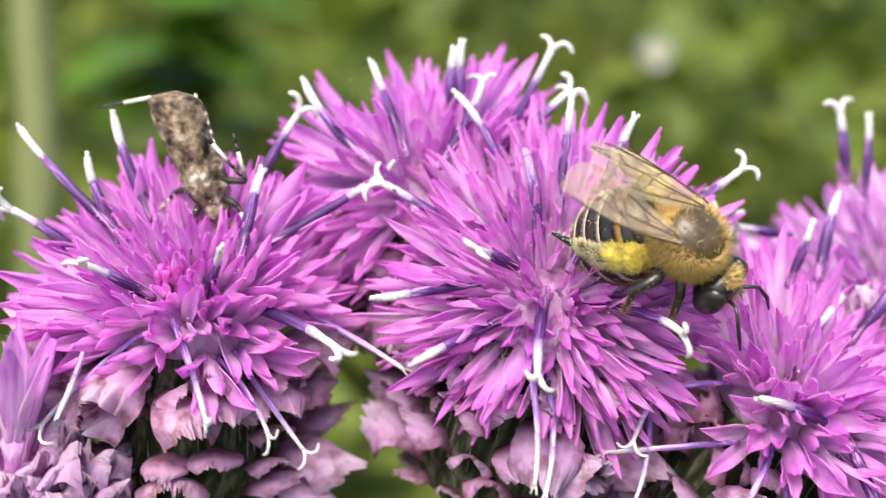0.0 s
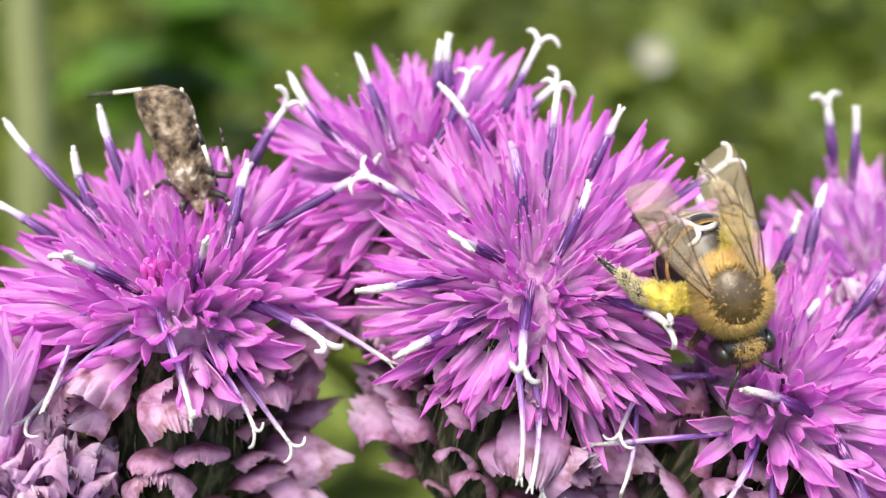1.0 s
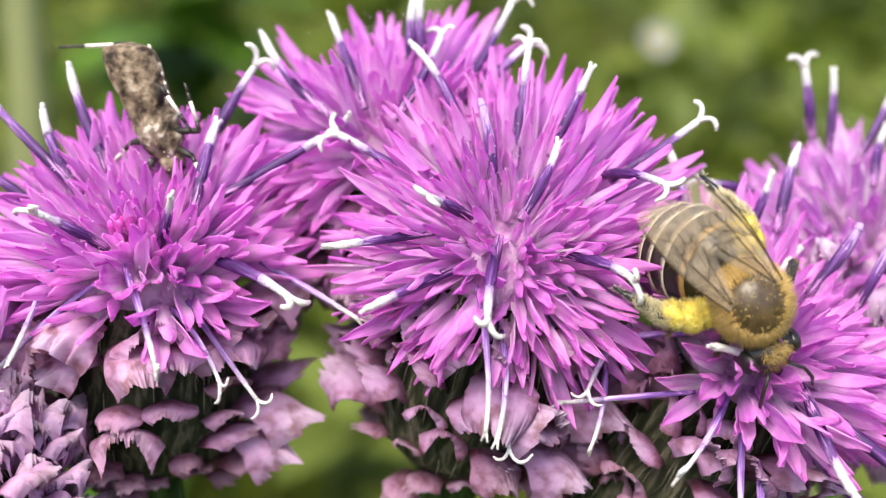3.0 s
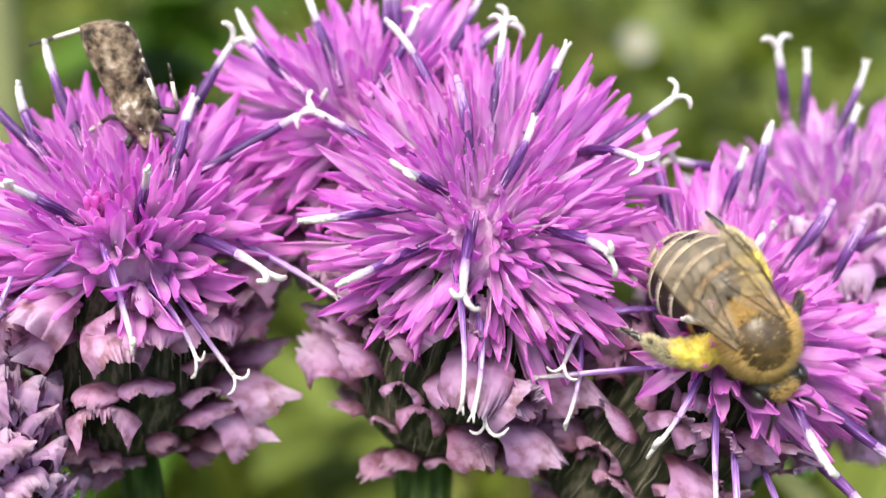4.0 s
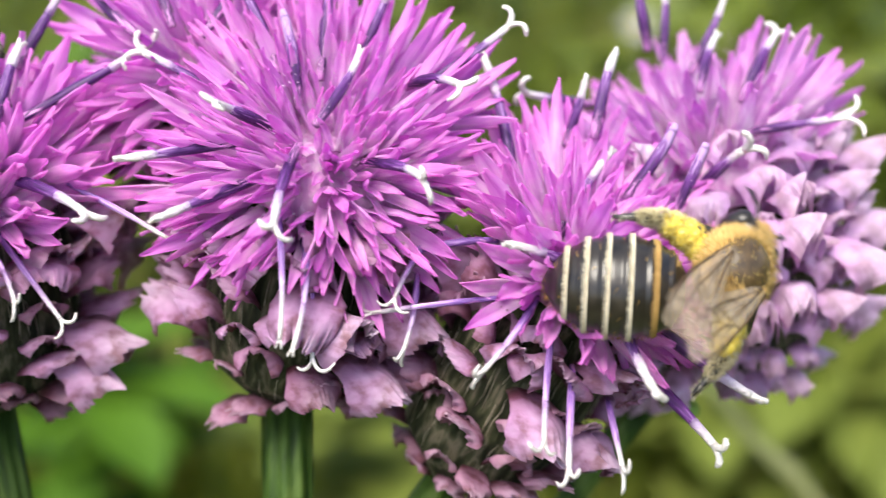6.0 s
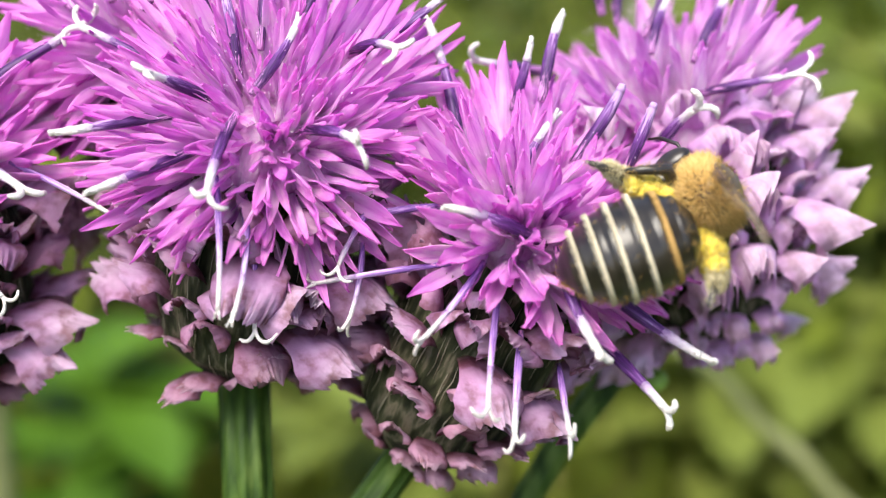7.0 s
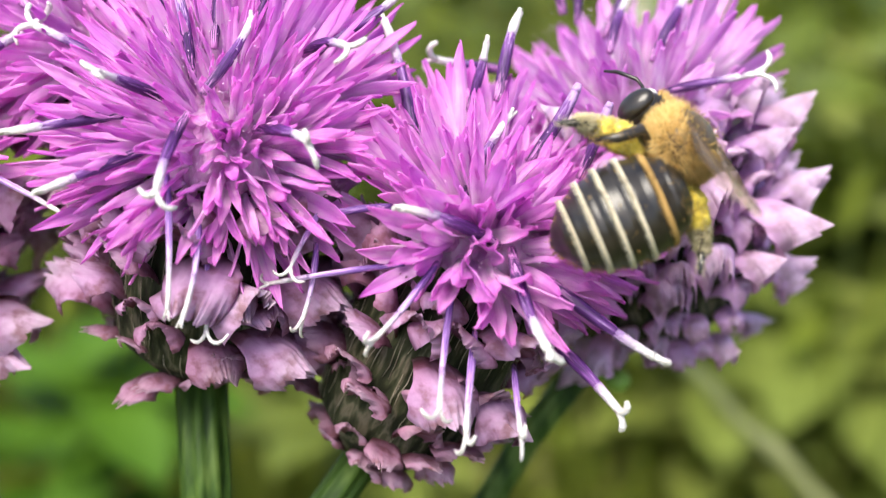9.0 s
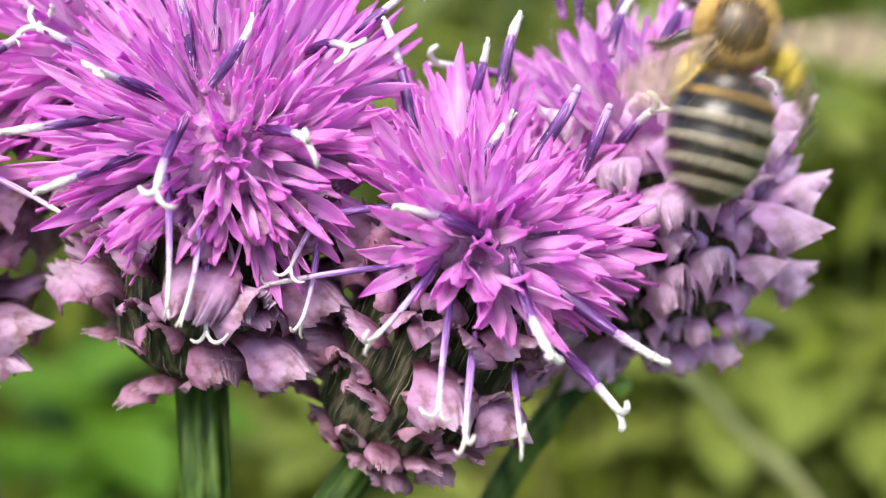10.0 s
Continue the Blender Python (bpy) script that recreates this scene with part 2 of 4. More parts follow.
def bract_mesh(seed, length=0.0046, width=0.0042, mat=BRACT, arch=0.0, cleft=0.0):
    """A papery bract: narrow claw and a broad hooded blade with a finely fringed margin."""
    rnd = random.Random(seed)
    bm = bmesh.new()
    nu, nv = 46, 9
    lean, ruff, hood = rnd.uniform(0.15, 0.6), rnd.uniform(0.0, 6.0), rnd.uniform(0.10, 0.30) + arch
    top, low = [], []
    fringe = [rnd.uniform(-0.20, 0.08) + 0.06 * math.sin(i * 0.55 + seed) - cleft * abs(math.sin(i * 0.22 + seed)) for i in range(nu + 1)]
    for j in range(nv + 1):
        t = j / nv
        w = width * (0.40 + 0.64 * math.sin(math.pi * min(1.0, 0.10 + t * 0.60)) ** 1.2) * (1 - 0.25 * max(0.0, (t - 0.7) / 0.3) ** 2)
        rt, rl = [], []
        for i in range(nu + 1):
            u = i / nu * 2 - 1
            fall = 1 - 0.5 * abs(u) ** 2.4 * max(0, (t - 0.4) / 0.6)
            z = length * t * fall * (1 + (fringe[i] if j == nv else fringe[i] * 0.35 if j == nv - 1 else 0))
            x = u * w / 2 * (1 + (rnd.uniform(-0.18, 0.06) if i in (0, nu) else 0))
            crease = noise.noise(Vector((u * 1.6 + seed, t * 1.8, seed * 1.7)))
            y = width * (-hood * (1 - u * u) * (0.35 + 0.65 * t) + 0.035 * math.sin(5 * u + ruff) * t + 0.09 * crease * (0.3 + t) + 0.035 * noise.noise(Vector((u * 6.0 + seed, t * 7.0, seed * 2.3))) * t) + length * lean * t * t
            rt.append(Vector((x, -y, z)))
            rl.append(Vector((x, -y + 0.00010, z)))
        top.append(rt)
        low.append(rl)
    def sheet(grid, flip):
        vs = [[bm.verts.new(q) for q in r] for r in grid]
        for a, b in zip(vs, vs[1:]):
            for k in range(len(a) - 1):
                f = (a[k], a[k + 1], b[k + 1], b[k])
                bm.faces.new(f[::-1] if flip else f)
    sheet(top, False)
    sheet(low, True)
    rim = [(a[0], b[0]) for a, b in zip(top, low)] + [(a, b) for a, b in zip(top[-1], low[-1])][1:] + [(a[-1], b[-1]) for a, b in zip(top, low)][-2::-1]
    sheet([[a for a, _ in rim], [b for _, b in rim]], False)
    return mesh_of("bract", bm, mat)


NARROW = [petal_mesh(k, 0.00084, PETAL) for k in range(1, 9)]
WIDE = [petal_mesh(k, 0.00112, PETAL) for k in range(11, 19)]
FAR = [petal_mesh(k, 0.00118, PETAL_FAR) for k in range(21, 27)]
TUBE = throat_mesh(THROAT)
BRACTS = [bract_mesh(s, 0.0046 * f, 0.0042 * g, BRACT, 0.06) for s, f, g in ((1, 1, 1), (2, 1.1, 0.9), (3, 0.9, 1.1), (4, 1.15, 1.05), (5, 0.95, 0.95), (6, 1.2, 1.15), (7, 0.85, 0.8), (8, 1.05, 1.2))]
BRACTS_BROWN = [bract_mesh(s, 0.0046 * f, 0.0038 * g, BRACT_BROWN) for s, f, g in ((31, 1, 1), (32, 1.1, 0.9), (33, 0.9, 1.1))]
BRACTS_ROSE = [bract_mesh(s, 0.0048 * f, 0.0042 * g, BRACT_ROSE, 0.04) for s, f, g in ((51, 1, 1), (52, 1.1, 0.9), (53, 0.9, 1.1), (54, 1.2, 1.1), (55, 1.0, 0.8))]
BRACTS_MID = [bract_mesh(s, 0.0052 * f, 0.0034 * g, BRACT_MID, 0.0, 0.30) for s, f, g in ((41, 1, 1), (42, 1.1, 0.9), (43, 0.9, 1.1))]
BRACTS_PALE = [bract_mesh(s, 0.0060 * f, 0.0032 * g, BRACT_PALE, 0.0, 0.34) for s, f, g in ((21, 1, 1), (22, 1.1, 0.9), (23, 0.9, 1.1), (24, 1.2, 0.8), (25, 0.8, 0.9))]


def style(head, inv, base, tip, kind, rnd):
    """One style of a floret: purple anther tube, white stigma, forked at its end (kind 1), or still shut (kind 2)."""
    a, d = inv @ base, inv @ tip
    span = d - a
    bow = Vector((rnd.uniform(-1, 1), rnd.uniform(-1, 1), rnd.uniform(-0.6, 1))) * span.length * 0.09
    root = a - (span.normalized() * 0.9 + (a - Vector((0, 0, 0.012))).normalized() * 0.3) * 0.0014
    size = (d - root).length
    m = Matrix.Translation(root) @ (d - root).to_track_quat("Z", "Y").to_matrix().to_4x4() @ Matrix.Diagonal((size, size, size, 1))
    own = m.inverted()
    pts = [own @ q for q in bezier(root, a + span * 0.2 + bow, a + span * 0.7 + bow, d, 16)]
    upper = d.z > 0.013
    cut = {0: 11, 1: 10, 2: 15}[kind]
    r = (0.00033 if upper else 0.00020) / size * rnd.uniform(0.85, 1.1)
    bm = bmesh.new()
    tube(bm, pts[:cut + 1], [r * (0.62 + 0.42 * math.sin(math.pi * min(1, 0.85 * i / cut + 0.1))) * rnd.uniform(0.95, 1.05) for i in range(cut + 1)], 8, 0.08)
    st = part("style", bm, ANTHER if upper or kind == 2 else ANTHER_LILAC, head)
    st.matrix_basis = m
    bm = bmesh.new()
    end = pts[cut - 1:]
    if kind == 1:
        stop = end[:-2]
        tube(bm, stop, [r * (0.86 - 0.2 * i / len(stop)) * rnd.uniform(0.88, 1.12) for i in range(len(stop))], 7)
        way = (end[-1] - end[-3]).normalized()
        side = way.orthogonal().normalized()
        g = rnd.uniform(0, 6.28)
        side = (side * math.cos(g) + way.cross(side) * math.sin(g)).normalized()
        for s in (-1, 1):
            arm = rnd.uniform(0.0009, 0.0015) / size
            curl = rnd.uniform(0.3, 0.8)
            q = stop[-1]
            tube(bm, bezier(q, q + way * arm * 0.5 + side * s * arm * 0.12, q + way * arm * 0.95 + side * s * arm * 0.5, q + way * arm * curl + side * s * arm * 1.0, 6), [r * f * rnd.uniform(0.85, 1.15) for f in (0.64, 0.62, 0.6, 0.6, 0.58, 0.54, 0.34)], 6)
    elif kind == 0:
        tube(bm, end, [r * (0.88 - 0.24 * i / len(end)) * rnd.uniform(0.86, 1.14) for i in range(len(end))], 7)
        for s in (-1, 1):
            q = end[-1]
            way = (end[-1] - end[-2]).normalized()
            tube(bm, [q - way * 0.0003 / size, q + (way * 0.00035 + way.orthogonal() * s * 0.00014) / size], [r * 0.5, r * 0.36], 6)
    else:
        tube(bm, end, [r * (0.9 - 0.5 * i / len(end)) for i in range(len(end))], 7)
    part("stigma", bm, STIGMA if kind != 2 else ANTHER, st, "white stigma" if kind != 2 else "shut purple tip")


def thistle(label, crown, base, fan, count, radius, styles, seed, foot, stem, run=(0, -1, 0), far=False, wide=True, bract_rows=7, size=0.86, brown=2, low=1.0, reach=118.0, flare=(32, 80), bracts=None, shift=0.0, hollow=3.0):
    """A thistle-like flower head on its stalk's end: involucre, bracts, florets, styles, pollen."""
    rnd = random.Random(seed)
    c, b = at(*crown), at(*base)
    axis = (c - b).normalized()
    m = Matrix.Translation(b) @ axis.to_track_quat("Z", "Y").to_matrix().to_4x4()
    head = tagged(new("thistle"), label, "flower", "thistle flowers")
    head.matrix_world = m
    inv = m.inverted()
    tall = (c - b).length
    # involucre
    bm = bmesh.new()
    prof = [(0.0016, -0.0004), (0.56 * radius, 0.03 * tall), (0.88 * radius, 0.14 * tall), (radius, 0.34 * tall), (0.97 * radius, 0.66 * tall), (0.8 * radius, 0.86 * tall), (0.55 * radius, 0.97 * tall), (0.05 * radius, tall)]
    lathe(bm, prof, 28)
    part("involucre", bm, BUD, head, "dark olive involucre with pale hairs")
    bm = bmesh.new()
    for _ in range(90):
        a, h0 = rnd.uniform(0, math.tau), rnd.uniform(0.04, 0.72)
        walkup = [(h0 + 0.05 * i) * tall for i in range(4)]
        pts = []
        for z in walkup:
            r0 = float(np.interp(z, [q for _, q in prof], [q for q, _ in prof])) + rnd.uniform(0.00002, 0.00022)
            a += rnd.uniform(-0.03, 0.03)
            pts.append(Vector((r0 * math.cos(a), r0 * math.sin(a), z)))
        tube(bm, pts, [0.00002, 0.00003, 0.00003, 0.00001], 3)
    tagged(part("involucre_hairs", bm, HAIR, head, "cream cobweb hairs"), kind="stuff")
    bm = bmesh.new()
    lathe(bm, [(0.70 * radius, 0.76 * tall), (0.92 * radius, 0.84 * tall), (0.82 * radius, 0.95 * tall), (0.5 * radius, 1.02 * tall), (0.04 * radius, 1.05 * tall)], 24)
    part("receptacle", bm, THROAT, head, "pale pink floret bases")
    # bracts in spiral rows
    pool = bracts or (BRACTS_PALE if far else BRACTS)
    for row in range(bract_rows):
        h = 0.03 + (0.84 if far else 0.66) * row / (bract_rows - 1)
        n = (30 if far else (13, 13, 13, 12, 12, 12, 12)[row])
        rr = np.interp(h * tall, [z for _, z in prof], [r for r, _ in prof])
        for k in range(n):
            if not far and 1 <= row <= 4 and rnd.random() < 0.10:
                continue
            a = (k + 0.5 * (row % 2) + rnd.uniform(-0.25, 0.25)) * math.tau / n
            s = rnd.uniform(0.7, 1.2) * (0.66, 0.76, 0.86, 0.96, 1.06, 1.12, 1.05)[row] * size
            tip_out = rnd.uniform(*flare) + (24 if row == 0 else 10 if row == 1 else 0)
            mt = Matrix.Translation((rr * 0.9 * math.cos(a), rr * 0.9 * math.sin(a), (h + rnd.uniform(-0.05, 0.05)) * tall)) @ Matrix.Rotation(a + math.pi / 2 + rnd.uniform(-0.5, 0.5), 4, "Z") @ Matrix.Rotation(radians(tip_out), 4, "X") @ Matrix.Diagonal((s, s, s, 1))
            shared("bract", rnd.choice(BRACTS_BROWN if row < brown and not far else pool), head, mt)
    # florets fan out about their own axis
    f = (inv.to_3x3() @ toward(*fan)).normalized()
    turn = f.to_track_quat("Z", "Y").to_matrix()
    top = Vector((0, 0, tall * 0.93))
    for k in range(count):
        q = (k + 0.5) / count
        e = radians(hollow + (reach - hollow) * q ** 0.70) + rnd.uniform(-0.10, 0.10)
        a = k * 2.39996 + rnd.uniform(-0.2, 0.2)
        way = turn @ Vector((math.sin(e) * math.cos(a), math.sin(e) * math.sin(a), math.cos(e)))
        foot = top + turn @ Vector((math.cos(a), math.sin(a), 0)) * radius * 0.42 * min(1, q ** 0.5) - f * radius * 0.2 * q
        s = rnd.uniform(0.85, 1.12) * (0.72 + 0.28 * min(1.0, q * 2.2)) * (1 - 0.26 * min(1.0, max(0.0, -(m.to_3x3() @ way).z / 0.8)))
        mt = Matrix.Translation(foot) @ way.to_track_quat("Z", "Y").to_matrix().to_4x4() @ Matrix.Rotation(rnd.uniform(0, 6.28), 4, "Z") @ Matrix.Diagonal((s, s, s * low, 1))
        floret(head, mt, FAR if far else WIDE if wide else NARROW, TUBE, rnd.uniform(9, 21), rnd)
    for r0, u0, a0, r1, u1, a1, kind in styles:
        style(head, inv, at(r0, u0, a0), at(r1, u1, a1), kind, rnd)
    # pollen dust on the petals
    bm = bmesh.new()
    for _ in range(520):
        e, a = radians(reach) * rnd.random() ** 0.7, rnd.uniform(0, math.tau)
        p = top + (turn @ Vector((math.sin(e) * math.cos(a), math.sin(e) * math.sin(a), math.cos(e)))) * rnd.uniform(0.0045, 0.0088)
        bmesh.ops.create_icosphere(bm, subdivisions=1, radius=rnd.uniform(0.00002, 0.000045), matrix=Matrix.Translation(p))
    tagged(part("pollen", bm, POLLEN, head), kind="stuff")
    # ridged stem down to the ground
    a, d = at(*foot), b + axis * 0.0004 - toward(1, 0, 0) * shift
    a = Vector((a.x, a.y, -0.01))
    pts = [inv @ q for q in bezier(a, a + Vector((0, 0, (d.z - a.z) * 0.5)), d + toward(*run) * 0.09, d, 26)]
    bm = bmesh.new()
    tube(bm, pts, [stem * (0.7 + 0.3 * (i / 26) ** 3) for i in range(27)], 36, 0.28, 4)
    part("stem", bm, STEM, head, "ridged green stem")
    return head


STYLES_A = [
    (-19.9, 1.6, 72.7, -26.0, 7.4, 74.9, 0), (-19.9, 1.9, 72.9, -21.3, 5.5, 72.9, 0), (-18.0, 3.3, 73.2, -20.0, 8.1, 73.9, 0),
    (-22.5, 0.0, 73.0, -26.3, 2.6, 72.7, 1), (-17.5, -2.2, 68.8, -19.9, -0.7, 66.2, 1), (-13.2, -1.9, 68.9, -12.1, 0.0, 66.2, 0),
    (-11.4, 0.5, 70.4, -10.8, 4.6, 72.5, 0), (-10.8, 4.9, 74.2, -8.6, 8.8, 74.9, 1), (-9.6, 0.9, 71.9, -3.2, 4.9, 74.2, 1),
    (-10.0, -3.7, 69.9, -5.6, -5.8, 67.4, 1), (-6.8, -4.3, 71.9, -2.2, -7.1, 71.2, 0), (-15.0, -4.7, 68.3, -12.6, -9.5, 65.0, 1),
    (-12.2, -7.2, 69.3, -9.3, -10.7, 66.2, 1),
]
STYLES_A += [(-11.2, -6.9, 69.9, -7.4, -12.1, 69.1, 1), (-20.1, -4.3, 69.4, -20.7, -8.9, 65.5, 0), (-18.1, -5.7, 68.7, -22.5, -10.2, 66.9, 1)]
STYLES_B = [
    (3.7, 3.8, 72.4, 0.8, 9.4, 73.7, 0), (5.4, 1.7, 71.4, 4.8, 5.9, 71.7, 2), (7.0, 3.4, 72.0, 7.8, 9.5, 73.2, 1),
    (9.6, 4.0, 72.4, 11.4, 7.8, 72.6, 0), (7.5, -0.1, 68.1, 9.3, 3.2, 70.8, 0), (3.5, -0.6, 68.5, 1.8, 0.0, 65.4, 1),
    (0.5, 1.4, 72.3, -4.2, 4.2, 72.4, 1), (1.3, -1.8, 69.2, -3.7, -2.7, 67.2, 0), (2.6, -4.2, 68.2, -1.5, -6.1, 65.5, 0),
    (5.7, -3.0, 67.4, 5.0, -7.1, 63.7, 1), (4.5, -6.1, 67.7, 4.9, -12.8, 65.2, 0), (5.7, -8.1, 68.5, 5.5, -13.3, 65.6, 0),
    (6.2, -10.7, 69.2, 6.3, -14.5, 67.6, 1),
]
STYLES_B += [(10.3, -3.5, 67.8, 12.9, -4.7, 64.6, 1), (13.8, 2.1, 72.4, 18.3, 5.1, 73.2, 1), (12.6, 1.4, 71.8, 15.2, 0.4, 66.7, 1)]
STYLES_B += [(12.6, -8.4, 70.0, 10.7, -11.3, 69.0, 1), (12.0, -11.0, 70.6, 11.1, -14.1, 69.6, 1)]
STYLES_E = [
    (-5.0, 6.1, 74.6, -8.8, 10.6, 77.4, 0), (-2.6, 6.8, 74.2, -4.5, 11.8, 77.4, 0), (1.5, 9.6, 77.8, 1.2, 13.1, 77.8, 0),
    (0.6, 10.0, 77.9, 0.7, 12.6, 77.6, 0), (0.2, 6.0, 73.9, 2.6, 11.0, 77.1, 1), (4.1, 7.4, 75.7, 7.3, 13.5, 78.6, 1),
    (5.2, 7.2, 76.7, 8.2, 10.2, 77.5, 1),
]
STYLES_C = [
    (17.7, -4.1, 73.2, 16.4, 3.4, 75.3, 0), (21.6, -0.8, 74.3, 22.4, 1.5, 73.8, 0), (23.3, -0.4, 74.4, 24.4, 3.2, 75.3, 0),
    (20.9, -6.8, 71.7, 23.5, -3.0, 72.0, 0), (25.3, -4.4, 73.0, 27.5, -1.4, 72.9, 2), (28.0, -5.4, 73.1, 29.2, -2.6, 72.6, 2),
    (21.3, -9.8, 68.2, 17.2, -8.1, 65.7, 0), (15.4, -7.9, 70.9, 8.0, -9.8, 72.0, 0), (15.6, -11.1, 69.7, 8.8, -11.8, 70.4, 1),
    (18.1, -11.8, 68.3, 15.1, -15.1, 65.1, 1), (19.4, -14.0, 68.1, 18.6, -19.1, 64.9, 1), (20.6, -16.2, 68.9, 19.9, -20.5, 65.4, 1),
    (22.9, -18.0, 70.0, 22.8, -20.4, 65.3, 1),
]
STYLES_C += [(23.4, -11.5, 68.0, 24.7, -16.3, 64.5, 1), (25.8, -16.7, 70.3, 28.2, -19.7, 67.0, 1), (26.1, -13.2, 69.0, 30.9, -17.2, 67.7, 1)]
STYLES_D = [
    (22.4, 1.3, 81.9, 18.8, 1.6, 79.1, 1), (27.4, 6.1, 83.1, 26.9, 9.5, 82.6, 1), (28.5, 5.2, 82.2, 28.8, 8.9, 82.3, 0),
    (30.5, 4.0, 81.6, 32.7, 8.1, 82.0, 0), (30.4, 2.2, 78.5, 31.8, 5.0, 80.9, 0), (33.3, 1.5, 78.5, 35.9, 5.2, 81.1, 1),
    (33.8, -1.4, 77.9, 39.1, -1.0, 76.1, 1), (30.1, -4.8, 77.5, 32.1, -2.8, 73.9, 1),
]

thistle("magenta thistle flower with a mottled bug on top", (-15.46, -2.05, 75.0), (-16.13, -16.9, 80.0), (-0.05, 0.75, -0.66), 74, 0.0060, STYLES_A, 11, (-10, -200, 90), 0.0013, (0.12, -1, 0.1), low=0.93, reach=70, size=1.0, bracts=BRACTS_ROSE, hollow=7.0)
thistle("full round magenta thistle flower dusted with pollen", (6.91, -1.68, 74.0), (3.0, -16.8, 80.0), (0.05, 0.45, -0.9), 106, 0.0060, STYLES_B, 12, (-4.0, -200, 90), 0.0017, (-0.04, -1, 0.1), reach=77, wide=False, size=0.94, hollow=15.0)
thistle("magenta thistle flower half hidden behind another", (-1.08, 5.24, 80.0), (0.5, -7.95, 86.0), (0.0, 0.8, -0.6), 56, 0.0055, STYLES_E, 13, (-4, -200, 118), 0.0008, (0.08, -1, 0.1), reach=112)
thistle("leaning magenta thistle flower with long curled styles", (22.6, -8.2, 74.5), (13.6, -22.8, 80.5), (0.55, 0.62, -0.6), 70, 0.0053, STYLES_C, 14, (-60, -200, 105), 0.0013, (-0.75, -0.8, 0.1), low=0.9, reach=78, size=0.9, brown=4, hollow=9.0)
thistle("pale magenta thistle flower with broad lilac bracts", (31.0, -1.5, 85.0), (33.4, -17.0, 90.0), (-0.25, 0.95, -0.2), 36, 0.0078, STYLES_D, 15, (-75, -200, 130), 0.0011, (-0.75, -0.75, 0.1), far=True, size=0.9, reach=72, flare=(18, 66), shift=0.0026)
thistle("pale lilac thistle flower, out of focus", (-25.8, -13.0, 69.0), (-22.0, -22.5, 71.0), (-0.6, 0.8, 0.1), 22, 0.0042, [], 16, (-24, -200, 70), 0.0013, far=True, size=0.8, reach=60, flare=(18, 70), bracts=BRACTS_MID)

# unopened deep pink florets in the middle of the first flower
CLOSED = plain("floret_bud_pink", [(0.3, (0.50, 0.05, 0.34)), (0.7, (0.70, 0.14, 0.54))], 1500, 0.45, 0.35)
first = bpy.data.objects["thistle"]
back = first.matrix_world.inverted()
for k in range(7):
    bm = bmesh.new()
    lathe(bm, [(0.00012, -0.002), (0.00018, 0), (0.00027, 0.0004), (0.00022, 0.0007), (0.00006, 0.00082)], 9)
    ob = part("floret_bud", bm, CLOSED, first, "unopened deep pink floret")
    q = at(-16.1 + 0.45 * (k % 4) - 0.2 * (k // 4), -1.5 - 0.35 * (k // 4), 70.1 - 0.25 * (k % 3))
    ob.matrix_basis = back @ Matrix.Translation(q) @ toward(-0.05 + 0.1 * (k % 3), 0.75, -0.6).to_track_quat("Z", "Y").to_matrix().to_4x4()


# ---- insects ----
def fur_material(name, lo, hi):
    m, n, l, p = material(name, 0.7, 0.2)
    g = n.new("ShaderNodeNewGeometry")
    r = ramp(n, [(0.0, lo), (1.0, hi)])
    l.new(g.outputs["Random Per Island"], r.inputs["Fac"])
    l.new(r.outputs["Color"], p.inputs["Base Color"])
    thin(m, n, l, p, r.outputs["Color"], 0.25)
    return m


SHELL = plain("bee_shell_black", [(0.3, (0.006, 0.005, 0.004)), (0.75, (0.03, 0.024, 0.018))], 1200, 0.28, 0.5, (1, 1, 1), 0.25, 0.00006)
THORAX = plain("thorax_brown", [(0.3, (0.035, 0.022, 0.010)), (0.7, (0.11, 0.07, 0.03))], 1500, 0.36, 0.5, (1, 1, 1), 0.5, 0.0001)
FUR = fur_material("fur_golden", (0.48, 0.29, 0.07), (0.86, 0.63, 0.27))
FUR_DARK = fur_material("fur_brown", (0.12, 0.075, 0.02), (0.38, 0.26, 0.09))
FUR_PALE = fur_material("fur_cream", (0.62, 0.54, 0.38), (0.86, 0.80, 0.64))
FUR_OCHRE = fur_material("fur_ochre", (0.34, 0.20, 0.06), (0.60, 0.40, 0.15))
YELLOW = plain("pollen_yellow", [(0.30, (0.34, 0.25, 0.05)), (0.42, (0.52, 0.39, 0.06)), (0.6, (0.74, 0.58, 0.09)), (0.72, (0.74, 0.66, 0.30))], 2200, 0.85, 0.15, (1, 1, 1), 0.9, 0.0002)
FUR_POLLEN = fur_material("fur_pollen", (0.52, 0.40, 0.07), (0.78, 0.68, 0.28))
FUR_DUSTY = fur_material("fur_dusty", (0.36, 0.30, 0.15), (0.78, 0.71, 0.48))
VEIN = plain("wing_vein", [(0.3, (0.03, 0.018, 0.01)), (0.7, (0.08, 0.045, 0.02))], 900, 0.4, 0.4, relief=0)


